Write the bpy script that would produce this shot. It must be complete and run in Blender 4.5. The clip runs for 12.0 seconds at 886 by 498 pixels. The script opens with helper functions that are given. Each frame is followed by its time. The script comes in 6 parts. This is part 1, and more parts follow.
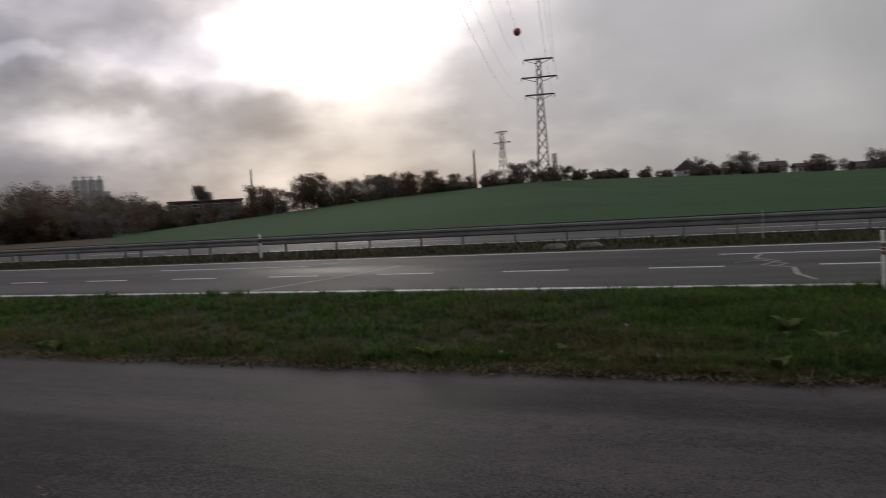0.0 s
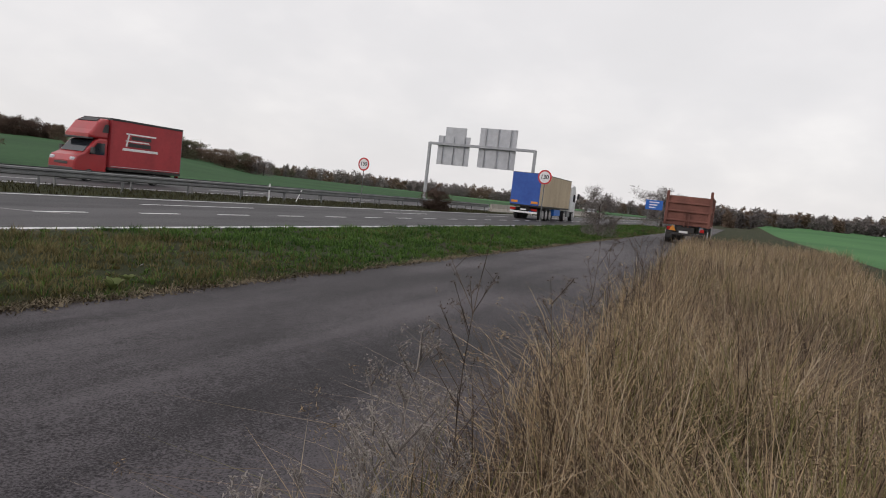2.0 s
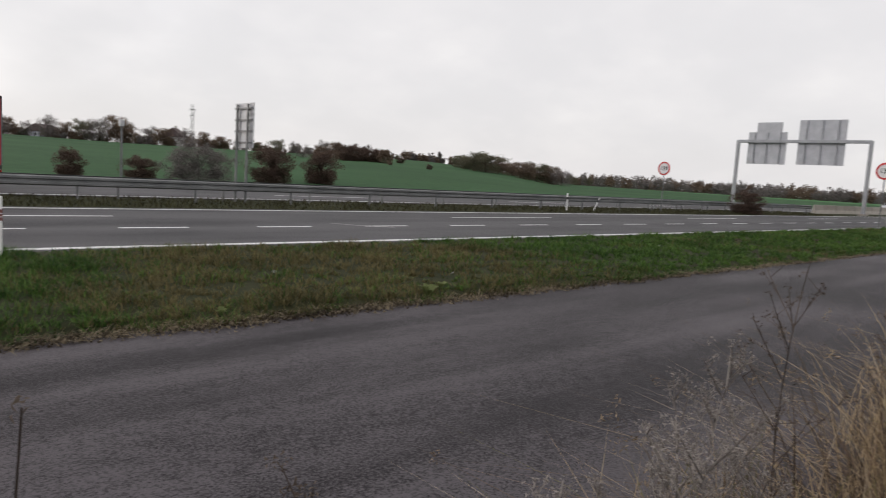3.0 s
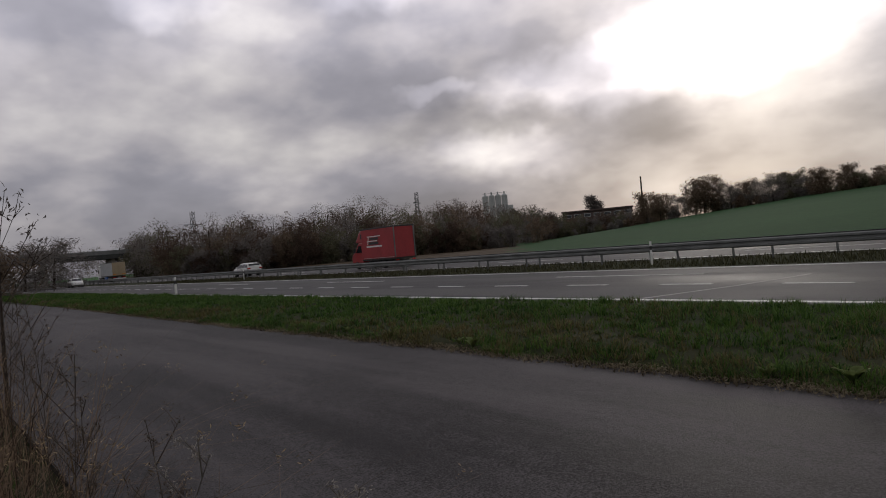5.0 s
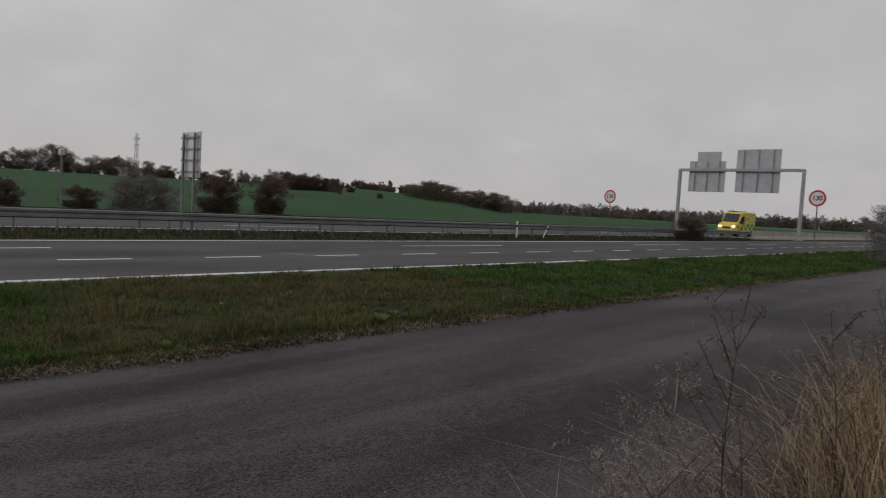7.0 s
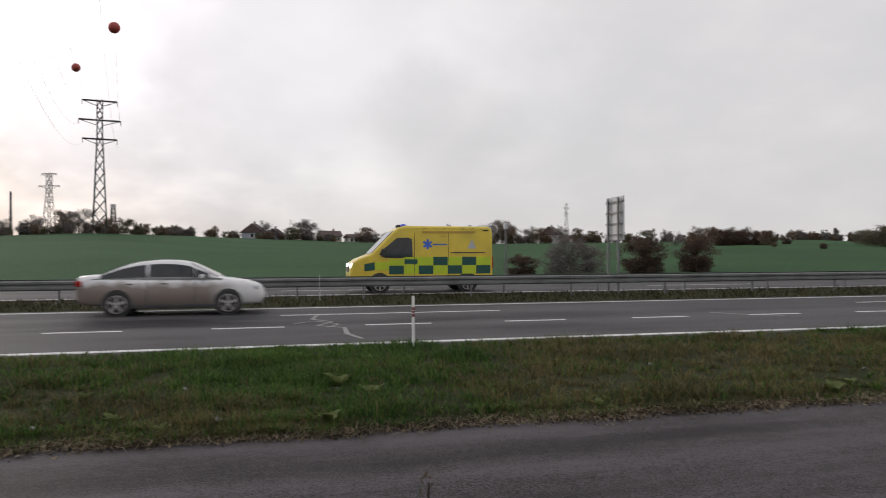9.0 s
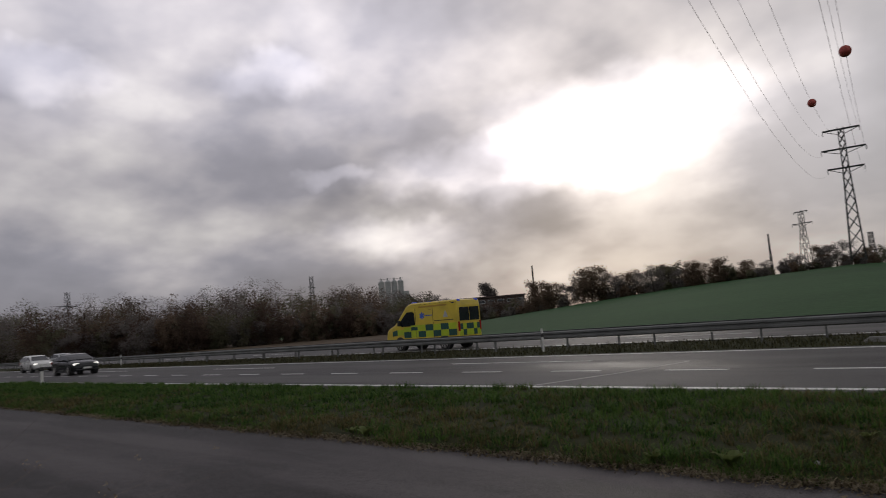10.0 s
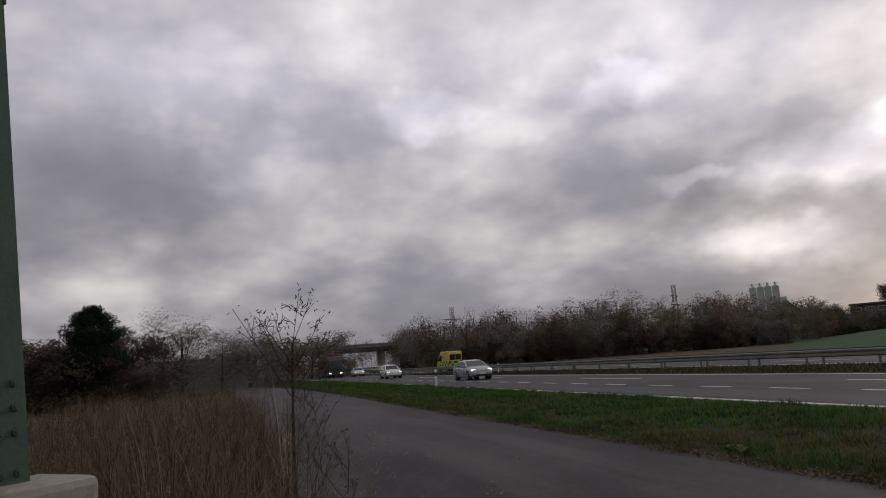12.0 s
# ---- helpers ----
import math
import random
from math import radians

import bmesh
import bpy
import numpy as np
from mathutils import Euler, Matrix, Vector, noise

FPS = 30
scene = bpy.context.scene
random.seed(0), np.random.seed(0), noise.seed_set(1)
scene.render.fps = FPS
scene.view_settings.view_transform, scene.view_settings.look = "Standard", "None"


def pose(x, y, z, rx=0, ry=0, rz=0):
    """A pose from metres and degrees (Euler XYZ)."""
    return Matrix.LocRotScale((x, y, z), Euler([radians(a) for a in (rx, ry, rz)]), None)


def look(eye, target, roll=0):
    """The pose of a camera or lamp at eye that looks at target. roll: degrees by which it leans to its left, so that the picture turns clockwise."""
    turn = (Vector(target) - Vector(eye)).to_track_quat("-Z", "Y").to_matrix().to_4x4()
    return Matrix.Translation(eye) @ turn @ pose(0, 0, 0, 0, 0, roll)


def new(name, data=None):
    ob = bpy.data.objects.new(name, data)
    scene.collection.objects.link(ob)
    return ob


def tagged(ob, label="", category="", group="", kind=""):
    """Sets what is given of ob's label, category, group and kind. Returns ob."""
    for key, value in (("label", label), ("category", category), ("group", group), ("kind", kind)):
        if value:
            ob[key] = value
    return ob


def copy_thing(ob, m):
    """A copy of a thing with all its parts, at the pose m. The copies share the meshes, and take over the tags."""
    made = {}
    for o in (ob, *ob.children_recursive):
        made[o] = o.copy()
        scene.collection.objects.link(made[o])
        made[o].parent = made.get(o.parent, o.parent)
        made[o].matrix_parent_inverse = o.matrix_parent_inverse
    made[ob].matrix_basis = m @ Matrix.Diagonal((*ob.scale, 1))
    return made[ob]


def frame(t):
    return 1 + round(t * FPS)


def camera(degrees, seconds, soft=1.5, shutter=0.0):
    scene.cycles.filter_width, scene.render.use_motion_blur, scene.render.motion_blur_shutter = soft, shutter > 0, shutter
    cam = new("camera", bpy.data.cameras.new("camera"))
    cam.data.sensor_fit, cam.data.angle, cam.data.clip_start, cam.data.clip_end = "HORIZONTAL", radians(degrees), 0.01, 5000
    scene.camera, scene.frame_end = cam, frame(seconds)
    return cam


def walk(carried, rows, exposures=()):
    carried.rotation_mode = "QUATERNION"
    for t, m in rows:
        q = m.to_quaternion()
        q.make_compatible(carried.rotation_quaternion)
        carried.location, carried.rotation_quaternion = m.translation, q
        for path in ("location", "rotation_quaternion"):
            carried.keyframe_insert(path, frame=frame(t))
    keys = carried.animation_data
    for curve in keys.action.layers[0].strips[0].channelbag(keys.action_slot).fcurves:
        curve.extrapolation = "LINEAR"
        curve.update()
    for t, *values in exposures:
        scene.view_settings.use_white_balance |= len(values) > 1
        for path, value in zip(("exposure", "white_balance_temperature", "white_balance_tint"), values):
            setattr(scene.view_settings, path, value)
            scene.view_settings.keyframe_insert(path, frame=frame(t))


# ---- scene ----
EYE = (0.0, 0.0, 1.56)
cam = camera(64.93, 12.0, soft=1.0, shutter=0.08)
PATH = [
    (0.0, pose(*EYE, 86.69, 3.45, 21.48)),
    (0.3, pose(*EYE, 84.40, 1.14, -4.83)),
    (0.5, pose(*EYE, 83.64, -0.81, -24.54)),
    (0.7, pose(*EYE, 83.90, -3.17, -43.15)),
    (1.0, pose(*EYE, 84.41, -5.11, -60.17)),
    (1.5, pose(*EYE, 85.01, -5.67, -64.20)),
    (2.0, pose(*EYE, 85.32, -6.32, -67.05)),
    (2.5, pose(*EYE, 84.79, -5.11, -58.25)),
    (3.0, pose(*EYE, 83.92, -3.47, -42.95)),
    (3.3, pose(*EYE, 83.49, -0.40, -20.33)),
    (3.5, pose(*EYE, 84.30, 2.24, -0.56)),
    (3.7, pose(*EYE, 86.02, 4.06, 21.06)),
    (4.0, pose(*EYE, 88.60, 4.90, 43.00)),
    (4.4, pose(*EYE, 89.50, 5.20, 52.00)),
    (5.3, pose(*EYE, 89.67, 5.10, 52.90)),
    (5.5, pose(*EYE, 89.67, 5.11, 52.79)),
    (6.0, pose(*EYE, 88.30, 4.34, 37.69)),
    (6.2, pose(*EYE, 86.65, 3.18, 18.68)),
    (6.5, pose(*EYE, 85.27, 1.13, -11.34)),
    (6.7, pose(*EYE, 85.35, -1.18, -30.87)),
    (7.0, pose(*EYE, 86.50, -3.20, -47.00)),
    (7.4, pose(*EYE, 87.80, -3.40, -51.00)),
    (7.8, pose(*EYE, 89.00, -2.60, -44.00)),
    (8.3, pose(*EYE, 89.58, -1.88, -33.86)),
    (8.5, pose(*EYE, 89.62, -1.56, -30.54)),
    (9.0, pose(*EYE, 90.52, 0.23, -13.14)),
    (9.2, pose(*EYE, 91.80, 1.54, -2.89)),
    (9.5, pose(*EYE, 93.53, 3.34, 19.31)),
    (10.0, pose(*EYE, 95.99, 4.57, 44.28)),
    (10.5, pose(*EYE, 98.13, 5.28, 62.11)),
    (11.0, pose(*EYE, 100.17, 4.89, 76.67)),
    (11.5, pose(*EYE, 99.55, 4.41, 73.49)),
    (12.0, pose(*EYE, 99.11, 4.29, 73.41)),
]
EXPOSURES = [(0.0, -0.92), (0.5, -0.42), (1.0, 0.02), (1.5, 0.18), (2.0, 0.27), (3.0, 0.28), (3.5, 0.32), (3.7, 0.1), (5.3, -1.0), (6.0, -1.0), (6.2, -0.95),
             (6.5, -0.8), (8.5, 0.0), (9.0, 0.0), (9.5, -0.65), (10.0, -1.0), (10.5, -1.3), (11.0, -1.08), (12.0, -0.98)]
walk(cam, PATH, EXPOSURES)

# ---- sky and sun ----
SUN_AZ, SUN_EL = 30.0, 11.5
sun_dir = Vector((-math.sin(radians(SUN_AZ)) * math.cos(radians(SUN_EL)), math.cos(radians(SUN_AZ)) * math.cos(radians(SUN_EL)), math.sin(radians(SUN_EL))))


CLOUDS = [(37, 12.3, 9.5, 2.3, 1.1), (29, 15.2, 8.5, 3.6, 0.9), (46.2, 6.9, 5.0, 1.5, 0.5), (51.6, 12.5, 1.9, 0.7, 0.5), (58, 20, 4.0, 1.5, 0.5), (73.5, 20.3, 3.6, 1.8, 0.45), (93, 23, 7, 3.0, 0.35),
          (87, 16.2, 4.0, 2.6, 0.22), (98.5, 13.0, 9, 4.5, -0.25), (65, 12.0, 13, 3.6, -0.1), (49, 9.8, 7, 1.4, -0.25), (33, 13.3, 4.5, 2.2, 0.3), (-13, 10.6, 6, 4, -0.15), (62, 5.5, 16, 2.2, 0.12),
          (3, 15, 20, 10, 0.32), (63, 22, 16, 6, 0.22), (30, 5.5, 12, 2.5, -0.2), (46, 21, 9, 5, 0.32), (16, 12.5, 6, 5, 0.3)]


def make_world():
    w = bpy.data.worlds.new("overcast_sky")
    scene.world = w
    w.use_nodes = True
    n, l = w.node_tree.nodes, w.node_tree.links
    n.clear()

    def node(kind, **kw):
        x = n.new(kind)
        for k, v in kw.items():
            if k == "op":
                x.operation = v
            elif k == "ins":
                for i, val in v.items():
                    x.inputs[i].default_value = val
        return x

    def link(a, i, b, j):
        l.new(a.outputs[i], b.inputs[j])

    tc = node("ShaderNodeTexCoord")
    sep = node("ShaderNodeSeparateXYZ")
    link(tc, "Generated", sep, 0)
    # clouds lie on a flat layer: direction divided by its height
    up = node("ShaderNodeMath", op="MAXIMUM", ins={1: 0.0})
    link(sep, "Z", up, 0)
    den = node("ShaderNodeMath", op="ADD", ins={1: 0.55})
    link(up, 0, den, 0)
    lay = node("ShaderNodeVectorMath", op="DIVIDE")
    link(tc, "Generated", lay, 0)
    comb = node("ShaderNodeCombineXYZ")
    for i in range(3):
        link(den, 0, comb, i)
    link(comb, 0, lay, 1)

    def fbm(scale, detail, rough, dist, off):
        mp = node("ShaderNodeMapping")
        mp.inputs["Location"].default_value, mp.inputs["Scale"].default_value = off, (1.0, 1.0, 1.5)
        link(lay, 0, mp, 0)
        t = node("ShaderNodeTexNoise")
        for k, v in (("Scale", scale), ("Detail", detail), ("Roughness", rough), ("Distortion", dist)):
            t.inputs[k].default_value = v
        link(mp, 0, t, "Vector")
        return t

    big, fine = fbm(2.5, 4, 0.5, 0.0, (3.1, 1.7, 0.4)), fbm(7.0, 4, 0.5, 0.0, (0.3, 4.2, 1.0))
    mix = node("ShaderNodeMath", op="MULTIPLY_ADD", ins={1: 0.27})
    link(fine, 0, mix, 0)
    big_m = node("ShaderNodeMath", op="MULTIPLY", ins={1: 0.73})
    link(big, 0, big_m, 0)
    link(big_m, 0, mix, 2)
    ramp = node("ShaderNodeValToRGB")
    cr = ramp.color_ramp
    cr.elements[0].position, cr.elements[0].color = 0.36, (0.50, 0.49, 0.57, 1)
    cr.elements[1].position, cr.elements[1].color = 0.76, (1.85, 1.76, 1.70, 1)
    for pos, col in ((0.47, (0.65, 0.63, 0.72, 1)), (0.56, (0.95, 0.90, 0.96, 1))):
        e = cr.elements.new(pos)
        e.color = col
    link(mix, 0, ramp, 0)
    # the cover closes to an even grey away from the sun
    dot = node("ShaderNodeVectorMath", op="DOT_PRODUCT", ins={1: tuple(sun_dir)})
    link(tc, "Generated", dot, 0)
    broken = node("ShaderNodeVectorMath", op="DOT_PRODUCT", ins={1: (-0.985, 0.17, 0.0)})
    link(tc, "Generated", broken, 0)
    even = node("ShaderNodeMapRange", ins={"From Min": 0.85, "From Max": 0.05, "To Min": 0.0, "To Max": 0.88})
    link(broken, "Value", even, 0)
    grey = node("ShaderNodeMix")
    grey.data_type = "RGBA"
    grey.inputs["B"].default_value = (0.66, 0.645, 0.645, 1)
    l.new(even.outputs[0], grey.inputs["Factor"])
    l.new(ramp.outputs["Color"], grey.inputs["A"])
    # thin cloud in front of the sun
    mx = node("ShaderNodeMath", op="MAXIMUM", ins={1: 0.0})
    link(dot, "Value", mx, 0)
    glow = node("ShaderNodeMath", op="POWER", ins={1: 48.0})
    link(mx, 0, glow, 0)
    thin = node("ShaderNodeMapRange", ins={"From Min": 0.42, "From Max": 0.60, "To Min": 0.25, "To Max": 0.85})
    link(mix, 0, thin, 0)
    gm = node("ShaderNodeMath", op="MULTIPLY")
    link(glow, 0, gm, 0)
    link(thin, 0, gm, 1)
    gcol = node("ShaderNodeMix")
    gcol.data_type, gcol.blend_type = "RGBA", "ADD"
    gcol.inputs["Factor"].default_value = 1.0
    gs = node("ShaderNodeVectorMath", op="SCALE", ins={0: (1.0, 0.94, 0.90)})
    l.new(gm.outputs[0], gs.inputs["Scale"])
    l.new(grey.outputs["Result"], gcol.inputs["A"])
    l.new(gs.outputs[0], gcol.inputs["B"])
    # openings and thick parts of the cover: azimuth, elevation, half width and height in degrees, gain
    warp = node("ShaderNodeTexNoise", ins={"Scale": 7.0, "Detail": 4.0, "Roughness": 0.55})
    link(tc, "Generated", warp, "Vector")
    wc = node("ShaderNodeVectorMath", op="MULTIPLY_ADD", ins={1: (0.17, 0.17, 0.12), 2: (-0.085, -0.085, -0.06)})
    link(warp, "Color", wc, 0)
    wd = node("ShaderNodeVectorMath", op="ADD")
    link(wc, 0, wd, 0)
    link(tc, "Generated", wd, 1)
    total = None
    for az, el, a, b, gain in CLOUDS:
        ca, sa, ce, se = math.cos(radians(az)), math.sin(radians(az)), math.cos(radians(el)), math.sin(radians(el))
        mid, flat, rise = (-sa * ce, ca * ce, se), (ca, sa, 0.0), (sa * se, -ca * se, ce)
        terms = []
        for axis, half in ((flat, a), (rise, b)):
            d = node("ShaderNodeVectorMath", op="DOT_PRODUCT", ins={1: tuple(x / math.sin(radians(half)) for x in axis)})
            link(wd, 0, d, 0)
            terms.append(d)
        q1 = node("ShaderNodeMath", op="MULTIPLY")
        link(terms[0], "Value", q1, 0)
        link(terms[0], "Value", q1, 1)
        q2 = node("ShaderNodeMath", op="MULTIPLY_ADD")
        link(terms[1], "Value", q2, 0)
        link(terms[1], "Value", q2, 1)
        link(q1, 0, q2, 2)
        blob = node("ShaderNodeMapRange", ins={"From Min": 2.3, "From Max": -0.2, "To Min": 0.0, "To Max": gain})
        blob.interpolation_type = "SMOOTHSTEP"
        link(q2, 0, blob, 0)
        ahead = node("ShaderNodeVectorMath", op="DOT_PRODUCT", ins={1: mid})
        link(tc, "Generated", ahead, 0)
        front = node("ShaderNodeMath", op="GREATER_THAN", ins={1: 0.5})
        link(ahead, "Value", front, 0)
        one = node("ShaderNodeMath", op="MULTIPLY_ADD", ins={2: 1.0})
        link(blob, 0, one, 0)
        link(front, 0, one, 1)
        if total is None:
            total = one
        else:
            prod = node("ShaderNodeMath", op="MULTIPLY")
            link(total, 0, prod, 0)
            link(one, 0, prod, 1)
            total = prod
    opened = node("ShaderNodeVectorMath", op="SCALE")
    l.new(gcol.outputs["Result"], opened.inputs[0])
    l.new(total.outputs[0], opened.inputs["Scale"])
    # cloud near the sun is lit warmer
    near_sun = node("ShaderNodeMath", op="POWER", ins={1: 14.0})
    link(mx, 0, near_sun, 0)
    warm = node("ShaderNodeMix")
    warm.data_type, warm.blend_type = "RGBA", "MULTIPLY"
    warm.inputs["B"].default_value = (1.03, 0.99, 0.95, 1)
    l.new(near_sun.outputs[0], warm.inputs["Factor"])
    l.new(opened.outputs[0], warm.inputs["A"])
    # an overcast sky is brighter overhead
    zen = node("ShaderNodeMapRange", ins={"From Min": 0.35, "From Max": 1.0, "To Min": 1.0, "To Max": 1.25})
    link(sep, "Z", zen, 0)
    fin = node("ShaderNodeVectorMath", op="SCALE")
    l.new(warm.outputs["Result"], fin.inputs[0])
    l.new(zen.outputs[0], fin.inputs["Scale"])
    # the broken cover is seen edge-on and darker low down
    low = node("ShaderNodeMapRange", ins={"From Min": 0.0, "From Max": 0.42, "To Min": 0.60, "To Max": 1.28})
    link(sep, "Z", low, 0)
    low_mix = node("ShaderNodeMix", ins={"B": 1.0})
    l.new(even.outputs[0], low_mix.inputs["Factor"])
    l.new(low.outputs[0], low_mix.inputs["A"])
    fin2 = node("ShaderNodeVectorMath", op="SCALE")
    l.new(fin.outputs[0], fin2.inputs[0])
    l.new(low_mix.outputs["Result"], fin2.inputs["Scale"])
    bg = node("ShaderNodeBackground")
    link(fin2, 0, bg, 0)
    sky = node("ShaderNodeTexSky")
    sky.sky_type, sky.sun_disc = "NISHITA", False
    sky.sun_elevation, sky.sun_rotation = radians(SUN_EL), radians(-SUN_AZ)
    bg2 = node("ShaderNodeBackground", ins={1: 0.006})
    link(sky, 0, bg2, 0)
    add = node("ShaderNodeAddShader")
    link(bg, 0, add, 0)
    link(bg2, 0, add, 1)
    out = node("ShaderNodeOutputWorld")
    link(add, 0, out, 0)


make_world()
sun = new("sun", bpy.data.lights.new("sun", "SUN"))
sun.data.energy, sun.data.angle, sun.data.color = 0.40, radians(14), (1.0, 0.93, 0.84)
sun.matrix_world = look((0, 0, 60), Vector((0, 0, 60)) - sun_dir)


# ---- materials ----
def surf(name, c1, c2, scale=4.0, rough=0.8, bump=0.0, bscale=40.0, metal=0.0, fine=0.35, detail=5, stretch=(1, 1, 1), spec=0.5, island=0.0, obj=0.0):
    """A surface whose colour wanders between c1 and c2 at two scales, with a fine relief."""
    m = bpy.data.materials.new(name)
    m.use_nodes = True
    n, l = m.node_tree.nodes, m.node_tree.links
    b = n["Principled BSDF"]
    b.inputs["Roughness"].default_value, b.inputs["Metallic"].default_value = rough, metal
    b.inputs["Specular IOR Level"].default_value = spec
    tc, mp = n.new("ShaderNodeTexCoord"), n.new("ShaderNodeMapping")
    mp.inputs["Scale"].default_value = stretch
    l.new(tc.outputs["Object"], mp.inputs[0])
    t1, t2 = n.new("ShaderNodeTexNoise"), n.new("ShaderNodeTexNoise")
    t1.inputs["Scale"].default_value, t1.inputs["Detail"].default_value = scale, detail
    t2.inputs["Scale"].default_value, t2.inputs["Detail"].default_value = bscale, 3
    l.new(mp.outputs[0], t1.inputs["Vector"])
    l.new(tc.outputs["Object"], t2.inputs["Vector"])
    a = n.new("ShaderNodeMath")
    a.operation = "MULTIPLY_ADD"
    a.inputs[1].default_value = fine
    l.new(t2.outputs[0], a.inputs[0])
    k = n.new("ShaderNodeMath")
    k.operation = "MULTIPLY"
    k.inputs[1].default_value = 1 - fine
    l.new(t1.outputs[0], k.inputs[0])
    l.new(k.outputs[0], a.inputs[2])
    value = a
    for amount, kind, socket in ((island, "ShaderNodeNewGeometry", "Random Per Island"), (obj, "ShaderNodeObjectInfo", "Random")):
        if amount:
            g = n.new(kind)
            q = n.new("ShaderNodeMapRange")
            q.inputs["To Min"].default_value, q.inputs["To Max"].default_value = -amount / 2, amount / 2
            l.new(g.outputs[socket], q.inputs[0])
            s = n.new("ShaderNodeMath")
            s.operation = "ADD"
            l.new(value.outputs[0], s.inputs[0])
            l.new(q.outputs[0], s.inputs[1])
            value = s
    r = n.new("ShaderNodeValToRGB")
    r.color_ramp.elements[0].position, r.color_ramp.elements[0].color = 0.33, (*c1, 1)
    r.color_ramp.elements[1].position, r.color_ramp.elements[1].color = 0.67, (*c2, 1)
    l.new(value.outputs[0], r.inputs[0])
    l.new(r.outputs[0], b.inputs["Base Color"])
    if bump:
        bp = n.new("ShaderNodeBump")
        bp.inputs["Strength"].default_value, bp.inputs["Distance"].default_value = bump, 0.02
        l.new(t2.outputs[0], bp.inputs["Height"])
        l.new(bp.outputs[0], b.inputs["Normal"])
    return m


def paint(name, c, rough=0.35, metal=0.0, coat=0.3, dirt=0.12):
    d = tuple(x * (1 - dirt * 2) + 0.06 * dirt for x in c)
    m = surf(name, d, c, scale=1.6, rough=rough, bscale=30, metal=metal, fine=0.25)
    m.node_tree.nodes["Principled BSDF"].inputs["Coat Weight"].default_value = coat
    return m


def glow_mat(name, c, strength):
    m = bpy.data.materials.new(name)
    m.use_nodes = True
    b = m.node_tree.nodes["Principled BSDF"]
    b.inputs["Base Color"].default_value = (*c, 1)
    b.inputs["Emission Color"].default_value, b.inputs["Emission Strength"].default_value = (*c, 1), strength
    return m


def leafy(name, c1, c2, rough=0.85, vary=0.45, through_light=0.38):
    m = surf(name, c1, c2, scale=0.6, rough=rough, bscale=6, fine=0.3, island=vary, spec=0.2)
    n, l = m.node_tree.nodes, m.node_tree.links
    b = n["Principled BSDF"]
    tr, mx = n.new("ShaderNodeBsdfTranslucent"), n.new("ShaderNodeMixShader")
    mx.inputs[0].default_value = through_light
    l.new(b.inputs["Base Color"].links[0].from_socket, tr.inputs["Color"])
    l.new(b.outputs[0], mx.inputs[1])
    l.new(tr.outputs[0], mx.inputs[2])
    l.new(mx.outputs[0], n["Material Output"].inputs["Surface"])
    return m


